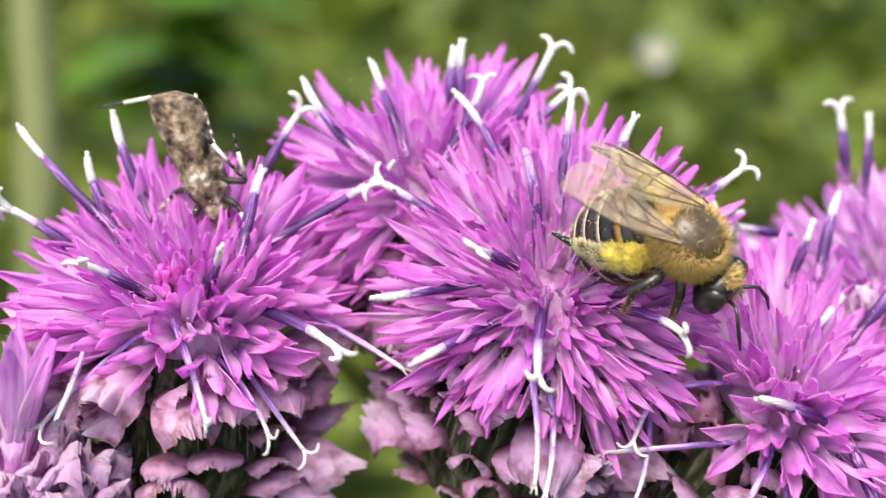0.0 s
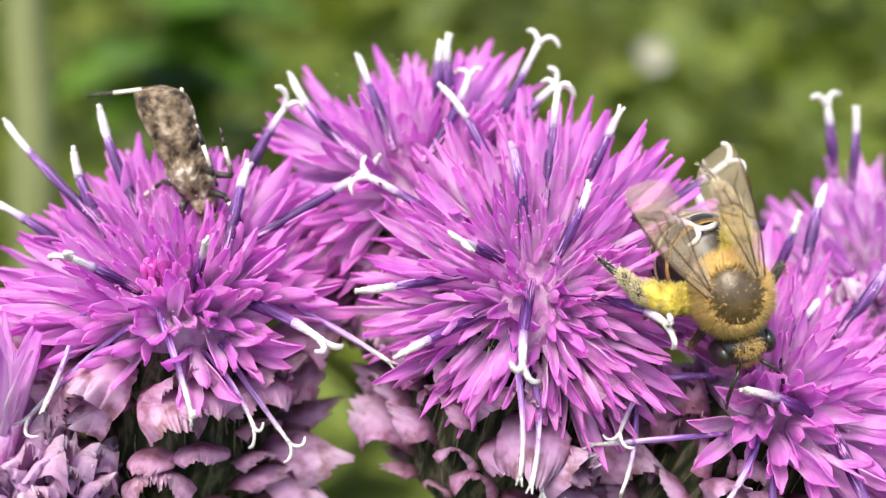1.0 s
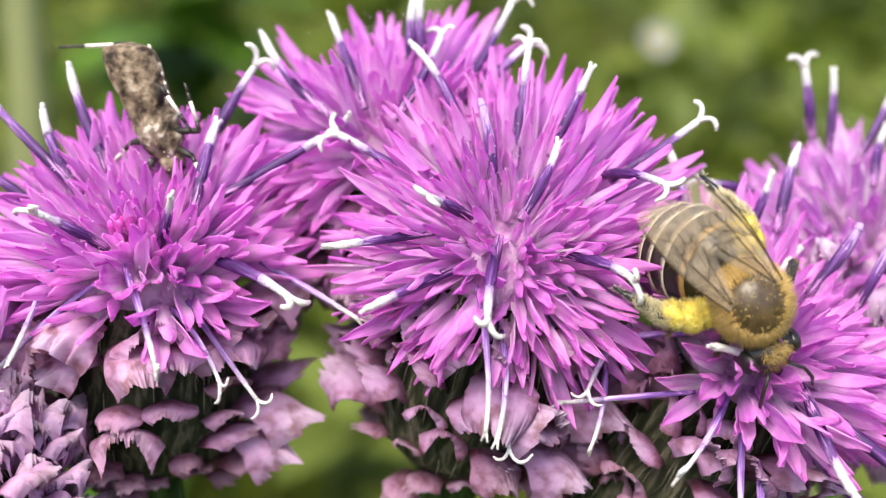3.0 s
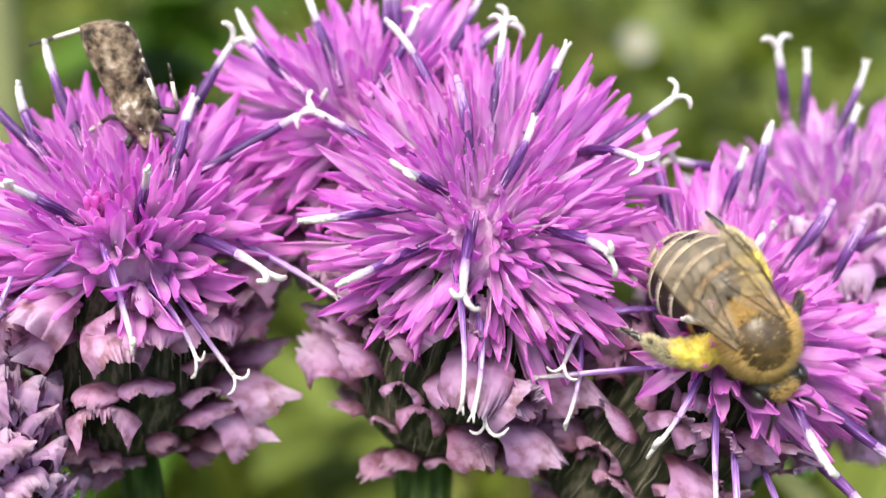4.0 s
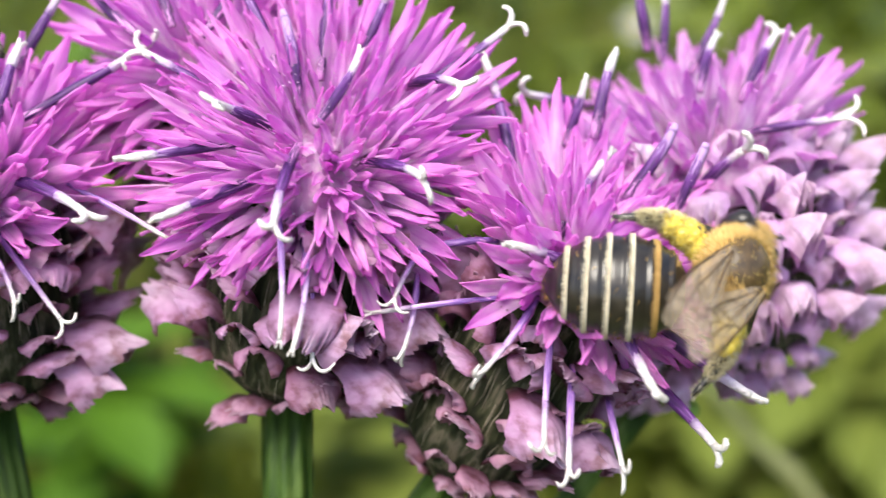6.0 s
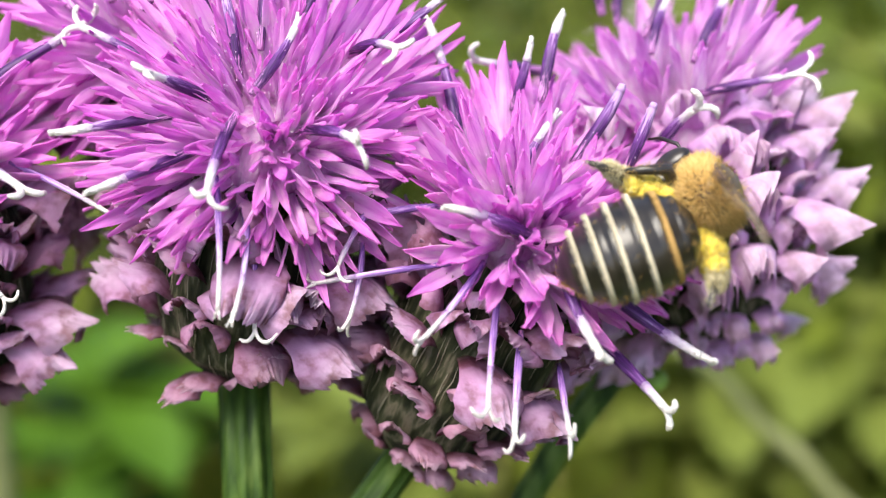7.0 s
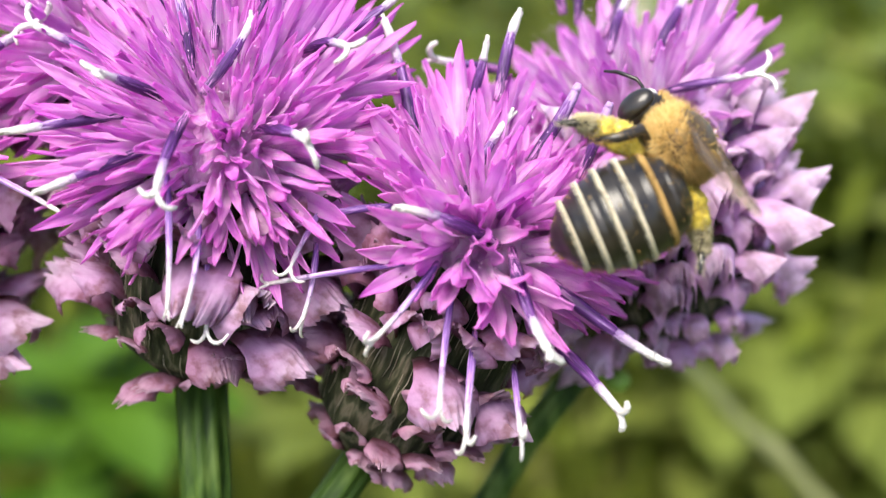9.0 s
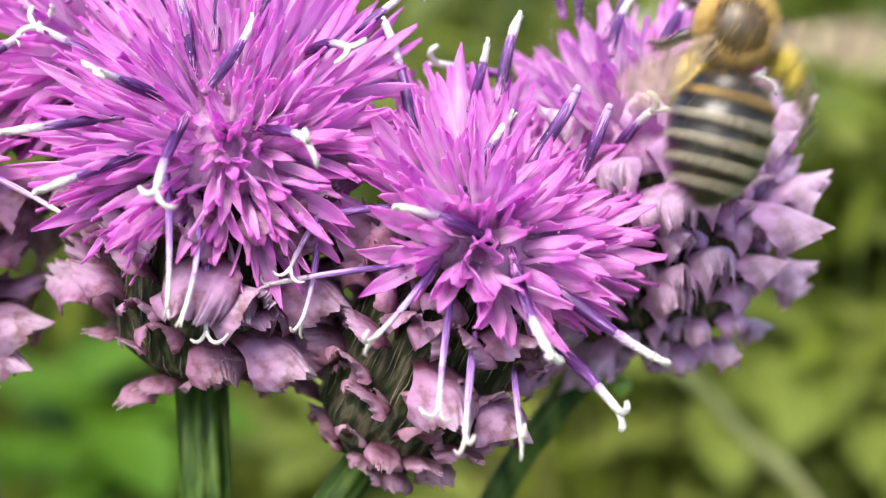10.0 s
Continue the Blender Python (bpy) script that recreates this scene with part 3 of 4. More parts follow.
def wing_material():
    m, n, l, p = material("wing_membrane", 0.25, 0.5)
    t = noise_tex(n, l, 700, 3)
    r = ramp(n, [(0.3, (0.42, 0.33, 0.23)), (0.7, (0.68, 0.57, 0.44))])
    l.new(t.outputs["Fac"], r.inputs["Fac"])
    l.new(r.outputs["Color"], p.inputs["Base Color"])
    bump(n, l, p, t, 0.35, 0.0001)
    clear = n.new("ShaderNodeBsdfTransparent")
    clear.inputs["Color"].default_value = (0.97, 0.95, 0.92, 1)
    mx = n.new("ShaderNodeMixShader")
    mx.inputs["Fac"].default_value = 0.17
    l.new(clear.outputs["BSDF"], mx.inputs[1])
    l.new(p.outputs["BSDF"], mx.inputs[2])
    l.new(mx.outputs["Shader"], n["Material Output"].inputs["Surface"])
    return m


WING = wing_material()


def ball(bm, centre, radii, seg=20, rings=12):
    m = Matrix.Translation(Vector(centre) * MM) @ Matrix.Diagonal((*[r * MM for r in radii], 1))
    bmesh.ops.create_uvsphere(bm, u_segments=seg, v_segments=rings, radius=1.0, matrix=m)


def hairs(bm, rnd, centre, radii, count, length, lean, keep, thick=0.045):
    """Fine tapering hairs on an ellipsoid, in millimetres. lean: which way they lie; keep(n): where they grow."""
    c = Vector(centre)
    for _ in range(count):
        n = Vector((rnd.gauss(0, 1), rnd.gauss(0, 1), rnd.gauss(0, 1))).normalized()
        if not keep(n):
            continue
        p = c + Vector((n.x * radii[0], n.y * radii[1], n.z * radii[2])) * 0.97
        d = (n + Vector(lean) + Vector((rnd.uniform(-1, 1), rnd.uniform(-1, 1), rnd.uniform(-1, 1))) * 0.35).normalized()
        h = length * rnd.uniform(0.6, 1.2)
        a = d.orthogonal().normalized() * thick
        b = d.cross(a)
        base = [bm.verts.new((p + a) * MM), bm.verts.new((p - a * 0.5 + b * 0.87) * MM), bm.verts.new((p - a * 0.5 - b * 0.87) * MM)]
        tipv = bm.verts.new((p + d * h) * MM)
        for k in range(3):
            bm.faces.new((base[k], base[(k + 1) % 3], tipv))


def limb(bm, pts, radii, seg=8):
    tube(bm, [Vector(p) * MM for p in pts], [r * MM for r in radii], seg)


ABDOMEN = ((0.0, 1.0), (0.08, 2.05), (0.2, 2.58), (0.35, 2.86), (0.5, 2.86), (0.64, 2.66), (0.77, 2.25), (0.88, 1.6), (0.96, 0.8), (1.0, 0.15))


def girth(q):
    return float(np.interp(q, [a for a, _ in ABDOMEN], [b for _, b in ABDOMEN]))


def bee_wing(bee, name, length, width, side):
    """A membranous wing that reaches back from its hinge, with a net of veins."""
    bm = bmesh.new()
    nu, nv = 16, 6
    def place(t, v, lift=0.0):
        lead = 0.16 * width * math.sin(math.pi * t) - 0.1 * width * t
        w = width * (0.16 + 0.84 * math.sin(math.pi * min(1.0, 0.06 + 0.62 * t)) ** 1.3) * (1 if t < 0.8 else max(0.05, 1 - ((t - 0.8) / 0.2) ** 2.2) ** 0.5)
        y = side * (lead - v * w + 0.12 * width)
        z = 0.10 * math.sin(t * 9 + v * 3) * t - 0.12 * v * v + lift
        return Vector((-length * t, y, z)) * MM
    top = [[bm.verts.new(place(i / nu, k / nv, 0.012)) for k in range(nv + 1)] for i in range(nu + 1)]
    low = [[bm.verts.new(place(i / nu, k / nv, -0.012)) for k in range(nv + 1)] for i in range(nu + 1)]
    for i in range(nu):
        for k in range(nv):
            bm.faces.new((top[i][k], top[i][k + 1], top[i + 1][k + 1], top[i + 1][k]))
            bm.faces.new((low[i][k + 1], low[i][k], low[i + 1][k], low[i + 1][k + 1]))
        bm.faces.new((low[i][0], top[i][0], top[i + 1][0], low[i + 1][0]))
        bm.faces.new((top[i][nv], low[i][nv], low[i + 1][nv], top[i + 1][nv]))
    wing = part(name, bm, WING, bee, "smoky translucent wing")
    bm = bmesh.new()
    def vein(stations, r):
        limb(bm, [place(t, v, 0.03) / MM for t, v in stations], [r * 0.85] * len(stations), 5)
    vein([(t / 12, 0.0) for t in range(0, 12)], 0.06)
    vein([(0.02, 0.5), (0.2, 0.42), (0.4, 0.36), (0.55, 0.3)], 0.045)
    vein([(0.02, 0.6), (0.25, 0.72), (0.5, 0.8), (0.62, 0.78)], 0.04)
    vein([(0.28, 0.42), (0.36, 0.76)], 0.035)
    vein([(0.48, 0.34), (0.5, 0.55), (0.56, 0.78)], 0.035)
    vein([(0.42, 0.02), (0.46, 0.2), (0.55, 0.3), (0.7, 0.32), (0.8, 0.12)], 0.035)
    vein([(0.55, 0.3), (0.6, 0.5), (0.7, 0.55), (0.78, 0.34), (0.7, 0.32)], 0.032)
    vein([(0.6, 0.5), (0.58, 0.66), (0.72, 0.74), (0.7, 0.55)], 0.03)
    vein([(0.58, 0.66), (0.66, 0.92)], 0.03)
    part("wing_venation", bm, VEIN, wing, "dark wing veins")
    return wing


def bee_leg(bee, name, pts, radii, pollen=None, brush=None, rnd=None):
    bm = bmesh.new()
    limb(bm, pts, radii, 8)
    leg = part(name, bm, SHELL, bee)
    bm = bmesh.new()
    for p, q in zip(pts, pts[1:]):
        p, q = Vector(p), Vector(q)
        for k in range(5):
            hairs(bm, rnd, p.lerp(q, (k + 0.5) / 5), (0.22,) * 3, 14, 0.32, (0, 0, 0), lambda n: True, 0.03)
    part("leg_hairs", bm, FUR_PALE if pollen else FUR_OCHRE, leg)
    if pollen:
        bm = bmesh.new()
        for c, r in pollen:
            ball(bm, c, r, 14, 9)
        for v in bm.verts:
            v.co += (v.co - Vector(pollen[0][0]) * MM).normalized() * 0.00028 * noise.noise(v.co * 2600)
        load = part("pollen_load", bm, YELLOW, leg, "caked yellow pollen")
        bm = bmesh.new()
        for c, r in pollen:
            hairs(bm, rnd, c, r, 420, 0.3, (-0.5, 0, 0), lambda n: True, 0.03)
        part("pollen_hairs", bm, FUR_POLLEN, leg)
        bm = bmesh.new()
        for c, r in brush:
            hairs(bm, rnd, c, [v * 0.9 for v in r], 800, 0.34, (-0.7, 0, 0), lambda n: True, 0.028)
        part("leg_brush", bm, FUR_DUSTY, leg, "cream hair brush dusted with pollen")
    return leg


def make_bee():
    """A honey-coloured bee, head towards +x, back up; the origin lies in the thorax."""
    rnd = random.Random(77)
    bee = tagged(new("bee"), "golden furry bee with white-banded black abdomen", "bee")
    bm = bmesh.new()
    ball(bm, (0, 0, 0), (2.15, 2.0, 1.85), 28, 18)
    thorax = part("thorax", bm, THORAX, bee, "brown thorax")
    bm = bmesh.new()
    hairs(bm, rnd, (0, 0, 0), (2.15, 2.0, 1.85), 11000, 0.72, (-0.1, 0, 0.1), lambda n: n.z + rnd.gauss(0, 0.08) < 0.58 or abs(n.x) > 0.78, 0.03)
    part("fur", bm, FUR, thorax, "golden fur")
    bm = bmesh.new()
    hairs(bm, rnd, (0, 0, 0), (2.15, 2.0, 1.85), 1600, 0.42, (-0.3, 0, 0), lambda n: n.z > 0.5 and n.z + rnd.gauss(0, 0.12) < 0.86, 0.03)
    part("back_fur", bm, FUR_DARK, thorax, "short brown fur")
    bm = bmesh.new()
    for _ in range(90):
        n = Vector((rnd.gauss(0, 1), rnd.gauss(0, 1), abs(rnd.gauss(0, 1)))).normalized()
        p = Vector((n.x * 2.15, n.y * 2.0, n.z * 1.85)) * rnd.uniform(1.02, 1.22)
        bmesh.ops.create_icosphere(bm, subdivisions=1, radius=rnd.uniform(0.025, 0.042) * MM, matrix=Matrix.Translation(p * MM))
    tagged(part("pollen_dust", bm, FUR_POLLEN, thorax), kind="stuff")
    # abdomen, hinged behind the thorax
    bm = bmesh.new()
    ln = 8.0
    prof, steps = [], 60
    for i in range(steps + 1):
        q = i / steps
        seam = (q * 6.2 + 0.35) % 1.0
        prof.append(((girth(q) * (0.965 + 0.05 * seam)) * MM, q * ln * MM))
    lathe(bm, prof, 30)
    bmesh.ops.rotate(bm, verts=bm.verts, cent=(0, 0, 0), matrix=Matrix.Rotation(radians(-90), 3, "Y"))
    bmesh.ops.scale(bm, verts=bm.verts, vec=(1, 1.04, 0.95))
    abdomen = part("abdomen", bm, SHELL, bee, "glossy black abdomen")
    for q, width, mat, tag in ((0.20, 0.28, FUR_OCHRE, "ochre hair band"), (0.37, 0.17, FUR_PALE, "cream hair band"), (0.53, 0.19, FUR_PALE, "cream hair band"), (0.68, 0.20, FUR_PALE, "cream hair band"), (0.82, 0.17, FUR_PALE, "cream hair band")):
        bm = bmesh.new()
        ring = []
        for k in range(40):
            a = k * math.tau / 40
            row = []
            for j, (dx, dr) in enumerate(((-0.5, 0.0), (-0.3, 0.02), (0.3, 0.02), (0.5, 0.0))):
                qq = q + dx * width / ln
                r = girth(qq) * 1.03 + 0.02 + dr
                row.append(bm.verts.new(Vector((-qq * ln, r * 1.04 * math.cos(a), r * 0.95 * math.sin(a))) * MM))
            ring.append(row)
        for k in range(40):
            for j in range(3):
                bm.faces.new((ring[k][j], ring[(k + 1) % 40][j], ring[(k + 1) % 40][j + 1], ring[k][j + 1]))
        for _ in range(900):
            a = rnd.uniform(0, math.tau)
            qq = q + rnd.uniform(-0.5, 0.5) * width / ln
            r = girth(qq) * 1.03 + 0.04
            p = Vector((-qq * ln, r * math.cos(a), r * 0.95 * math.sin(a)))
            d = Vector((-1.0, 0.45 * math.cos(a), 0.45 * math.sin(a))).normalized()
            t = d.cross(Vector((0, math.cos(a), math.sin(a)))).normalized() * 0.03
            vs = [bm.verts.new((p + t) * MM), bm.verts.new((p - t) * MM), bm.verts.new((p + d * 0.26) * MM), bm.verts.new((p + Vector((0, 0.04 * math.cos(a), 0.04 * math.sin(a)))) * MM)]
            bm.faces.new((vs[0], vs[1], vs[2]))
            bm.faces.new((vs[0], vs[2], vs[3]))
            bm.faces.new((vs[3], vs[2], vs[1]))
        part("hair_band", bm, mat, abdomen, tag)
    bm = bmesh.new()
    for _ in range(2600):
        a, q = rnd.uniform(0, math.tau), rnd.uniform(0.03, 0.99)
        if math.sin(a) > -0.25 and 0.1 < q and rnd.random() < 0.95:
            continue
        r = girth(q) * 0.99
        hairs(bm, rnd, (-q * ln, r * math.cos(a), r * 0.95 * math.sin(a)), (0.05,) * 3, 1, 0.45, (-0.8, 0.6 * math.cos(a), 0.6 * math.sin(a)), lambda n: True, 0.03)
    part("belly_fur", bm, FUR_OCHRE, abdomen, "ochre belly fur")
    # head
    bm = bmesh.new()
    ball(bm, (2.75, 0, -0.95), (1.15, 1.8, 1.6), 24, 16)
    head = part("head", bm, SHELL, bee, "black head")
    for s in (1, -1):
        bm = bmesh.new()
        ball(bm, (2.9, 1.38 * s, -0.9), (0.85, 0.6, 1.25), 18, 12)
        part("compound_eye", bm, SHELL, head, "shiny black eye")
        bm = bmesh.new()
        limb(bm, [(3.6, 0.45 * s, -0.7), (4.2, 0.9 * s, -0.2), (4.6, 1.3 * s, -0.2), (5.6, 1.75 * s, -0.9), (6.3, 1.8 * s, -1.6)], [0.12, 0.11, 0.12, 0.13, 0.08], 7)
        part("antenna", bm, SHELL, head)
    bm = bmesh.new()
    hairs(bm, rnd, (2.75, 0, -0.95), (1.08, 1.68, 1.52), 5200, 0.55, (0.4, 0, 0), lambda n: (n.x > 0.3 and abs(n.y) < 0.4 and n.z < 0.4 and rnd.random() < 0.6) or n.z > 0.86, 0.03)
    part("face_fur", bm, FUR, head, "golden face fur")
    bm = bmesh.new()
    limb(bm, [(3.1, 0, -1.9), (3.4, 0, -2.9), (3.2, 0, -3.9)], [0.3, 0.2, 0.07], 8)
    part("tongue", bm, SHELL, head)
    head.location = Vector((0.4, 0, -0.1)) * MM
    # legs
    hind = []
    for s in (1, -1):
        bee_leg(bee, "foreleg", [(1.1, 1.0 * s, -1.3), (2.0, 1.9 * s, -1.9), (2.6, 2.2 * s, -3.0), (3.0, 2.2 * s, -4.2)], [0.32, 0.3, 0.24, 0.1], None, None, rnd)
        bee_leg(bee, "middle_leg", [(0.0, 1.4 * s, -1.3), (0.1, 2.9 * s, -0.9), (-0.3, 3.9 * s, -1.9), (0.3, 4.5 * s, -3.2)], [0.36, 0.38, 0.3, 0.1], None, None, rnd)
        hind.append(bee_leg(bee, "hind_leg", [(-1.2, 1.3 * s, -1.2), (-2.0, 2.7 * s, -0.9), (-3.2, 3.5 * s, -0.9), (-5.0, 3.7 * s, -1.1), (-6.6, 3.9 * s, -1.6)], [0.4, 0.42, 0.42, 0.3, 0.1],
                [((-2.1, 2.65 * s, -0.9), (1.05, 0.92, 0.9)), ((-1.4, 1.9 * s, -1.0), (0.95, 0.9, 0.8)), ((-2.9, 3.15 * s, -0.9), (0.95, 0.76, 0.78))], [((-2.8, 3.2 * s, -0.85), (0.95, 0.66, 0.7)), ((-3.6, 3.55 * s, -0.9), (1.0, 0.6, 0.62)), ((-4.5, 3.65 * s, -1.0), (0.9, 0.44, 0.46))], rnd))
    wings = [bee_wing(bee, "forewing", 7.9, 2.7, 1), bee_wing(bee, "forewing", 7.9, 2.7, -1), bee_wing(bee, "hindwing", 6.0, 1.9, 1), bee_wing(bee, "hindwing", 6.0, 1.9, -1)]
    bee.scale = (0.94, 0.94, 0.94)
    return bee, abdomen, wings, hind


# ---- a mottled plant bug, head down in a flower ----
BUG = plain("bug_mottled", [(0.34, (0.02, 0.014, 0.009)), (0.46, (0.125, 0.088, 0.055)), (0.58, (0.24, 0.18, 0.12)), (0.70, (0.46, 0.39, 0.30))], 1500, 0.7, 0.25, (1, 1, 1), 1.0, 0.0004)
BUG_COLLAR = plain("bug_collar", [(0.36, (0.025, 0.017, 0.011)), (0.46, (0.12, 0.085, 0.055)), (0.58, (0.25, 0.19, 0.135)), (0.68, (0.60, 0.54, 0.44))], 1500, 0.7, 0.25, (1, 1, 1), 1.0, 0.0004)
BUG_DARK = plain("bug_black", [(0.3, (0.012, 0.01, 0.008)), (0.7, (0.05, 0.04, 0.03))], 900, 0.5, 0.4)
BUG_PALE = plain("bug_cream", [(0.3, (0.55, 0.50, 0.40)), (0.7, (0.78, 0.74, 0.64))], 1500, 0.6, 0.3)


def make_bug():
    rnd = random.Random(5)
    bug = tagged(new("plant_bug"), "grey-brown mottled plant bug, head down in a flower", "bug")
    bm = bmesh.new()
    lathe(bm, [(0.0006, -0.0040), (0.0012, -0.00390), (0.00146, -0.0034), (0.0015, -0.0026), (0.00142, -0.0016), (0.0013, -0.0006), (0.00122, 0.0003), (0.0011, 0.0011), (0.0009, 0.0019), (0.0005, 0.0024)], 26, 0.72)
    for v in bm.verts:
        # the hind end is cut off aslant, and the flanks are notched at each ring
        v.co.z += 0.28 * v.co.x * max(0.0, -v.co.z - 0.0016) / 0.0025
        v.co *= 1 + 0.03 * math.sin(v.co.z * 9000)
        v.co += Vector((1, 1, 0.4)) * 0.00020 * noise.noise(v.co * 1300)
    body = part("body", bm, BUG, bug, "mottled grey-brown body")
    bm = bmesh.new()
    lathe(bm, [(0.0011, -0.0002), (0.00132, 0.0002), (0.00130, 0.0008), (0.0012, 0.0013), (0.0010, 0.0018), (0.0006, 0.0022)], 24, 0.76)
    for v in bm.verts:
        v.co += Vector((1, 1, 0.5)) * 0.00030 * noise.noise(v.co * 1700)
    part("pronotum", bm, BUG_COLLAR, bug, "pitted pale-spotted pronotum")
    bm = bmesh.new()
    for k in range(7):
        z = -0.0037 + 0.0005 * k
        for sd in (-1, 1):
            bmesh.ops.create_icosphere(bm, subdivisions=1, radius=0.00014, matrix=Matrix.Translation((sd * (0.00140 - 0.00005 * abs(k - 2)), -0.0001, z + sd * 0.0003)) @ Matrix.Diagonal((0.7, 0.8, 1.2, 1)))
    part("edge_spots", bm, BUG_PALE, body, "cream spots along the body's edge")
    bm = bmesh.new()
    ball(bm, (0, 0, 2.5), (0.75, 0.6, 0.7), 16, 10)
    ball(bm, (0, -0.1, 3.4), (0.6, 0.5, 0.7), 14, 9)
    part("head", bm, BUG, bug)
    for s in (-1, 1):
        bm = bmesh.new()
        strap(bm, Vector((0.0006 * s, -0.0009, 0.0017)), Vector((0.12 * s, -0.05, -1)), Vector((1, 0.5 * s, 0)), 0.0052, 0.0014, 0.10, 0.00012, 8, 0.40, 0.12)
        part("wing_case", bm, BUG, bug, "mottled wing case")
        for x, y, z in ((0.85, -0.62, 0.2), (0.7, -0.62, 1.2)):
            bm = bmesh.new()
            ball(bm, (x * s, y, z), (0.2, 0.24, 0.3), 10, 7)
            part("pale_patch", bm, BUG_PALE, body, "cream patch")
        bm = bmesh.new()
        limb(bm, [(0.4 * s, -0.2, 3.6), (1.0 * s, -0.5, 4.0), (1.3 * s, -0.7, 5.0)], [0.1, 0.09, 0.05], 6)
        part("antenna", bm, BUG_DARK, bug)
    legs = []
    for name, s, z0, knee, foot in (
            ("foreleg", -1, 2.0, (-1.6, 0.5, 2.6), (-1.9, 0.7, 4.2)), ("middle_leg", -1, 1.0, (-1.8, 0.0, 0.7), (-4.4, 0.0, 1.5)), ("hind_leg", -1, -0.6, (-0.7, -0.6, -4.1), (-5.0, -0.6, -4.6)),
            ("foreleg", 1, 2.0, (1.6, 0.6, 2.6), (1.9, 0.8, 4.2)), ("middle_leg", 1, 1.0, (2.3, 0.3, 1.7), (2.8, 0.3, -0.8)), ("hind_leg", 1, -0.4, (1.7, 1.0, -1.2), (2.2, 1.0, 1.6))):
        # pivot at the leg's root
        root = Vector((0.8 * s, 0.3, z0))
        k, f = Vector(knee) - root, Vector(foot) - root
        bm = bmesh.new()
        limb(bm, [(0, 0, 0), k * 0.5, k], [0.2, 0.2, 0.15], 7)
        leg = part(name, bm, BUG_DARK, bug, "dark thigh")
        leg.location = root * MM
        for q, (a, b, mat) in enumerate(((0.0, 0.22, BUG_DARK), (0.22, 0.62, BUG_PALE), (0.62, 0.8, BUG_DARK), (0.8, 1.0, BUG_DARK))):
            bm = bmesh.new()
            limb(bm, [k.lerp(f, a), k.lerp(f, b)], [0.13 - 0.014 * q, 0.12 - 0.014 * q], 6)
            part("shin_band", bm, mat, leg, "banded black and cream shin" if mat is BUG_PALE else "")
        legs.append(leg)
    bug.scale = (1.14, 1.14, 1.14)
    return bug, legs


bee, bee_abdomen, bee_wings, bee_hind = make_bee()
bug, bug_legs = make_bug()


# ---- meadow ----
SOIL = plain("meadow_soil", [(0.3, (0.04, 0.055, 0.015)), (0.7, (0.11, 0.14, 0.04))], 6, 0.9, 0.1)
bm = bmesh.new()
bmesh.ops.create_grid(bm, x_segments=8, y_segments=8, size=300)
ground = tagged(part("ground", bm, SOIL), "green meadow ground under the plants", "ground", kind="structure")


def blades(name, label, count, near, far, tall, wide, mat, seed, spread=0.75, around=False):
    """Grass blades and leaves of the meadow, each a bent strip."""
    rnd = random.Random(seed)
    bm = bmesh.new()
    for _ in range(count):
        y = near + (far - near) * rnd.random() ** 1.3
        x = rnd.uniform(-1, 1) * (0.12 + y * spread)
        if around:
            x, y = rnd.uniform(-3.4, 3.4), rnd.uniform(-2.5, 3.6)
            if y > -0.4 and abs(x) < 0.25 + max(0, y) * 0.75:
                continue
        h, w = rnd.uniform(*tall), rnd.uniform(*wide)
        a, bend = rnd.uniform(0, 6.28), rnd.uniform(0.1, 0.6)
        d, s = Vector((math.cos(a), math.sin(a), 0)), Vector((-math.sin(a), math.cos(a), 0))
        prev = None
        for i in range(5):
            t = i / 4
            c = Vector((x, y, 0)) + d * h * bend * t * t + ZUP * h * t * (1 - 0.25 * bend * t)
            ww = w * (1 - 0.95 * t ** 2) / 2
            cur = [bm.verts.new(c - s * ww), bm.verts.new(c + d * ww * 0.4), bm.verts.new(c + s * ww)]
            if prev:
                bm.faces.new((prev[0], prev[1], cur[1], cur[0]))
                bm.faces.new((prev[1], prev[2], cur[2], cur[1]))
            prev = cur
    return tagged(part(name, bm, mat), label, "grass", kind="stuff")


def leaf_green(name, lo, mid, hi, scale=14.0):
    m, n, l, p = material(name, 0.55, 0.3)
    t = noise_tex(n, l, scale, 1.5)
    g = n.new("ShaderNodeNewGeometry")
    r = ramp(n, [(0.36, lo), (0.5, mid), (0.64, hi)])
    a = n.new("ShaderNodeMath")
    a.operation = "MULTIPLY_ADD"
    l.new(g.outputs["Random Per Island"], a.inputs[0])
    a.inputs[1].default_value = 0.12
    l.new(t.outputs["Fac"], a.inputs[2])
    s = n.new("ShaderNodeMath")
    s.operation = "SUBTRACT"
    l.new(a.outputs[0], s.inputs[0])
    s.inputs[1].default_value = 0.06
    l.new(s.outputs[0], r.inputs["Fac"])
    l.new(r.outputs["Color"], p.inputs["Base Color"])
    thin(m, n, l, p, r.outputs["Color"], 0.3)
    return m


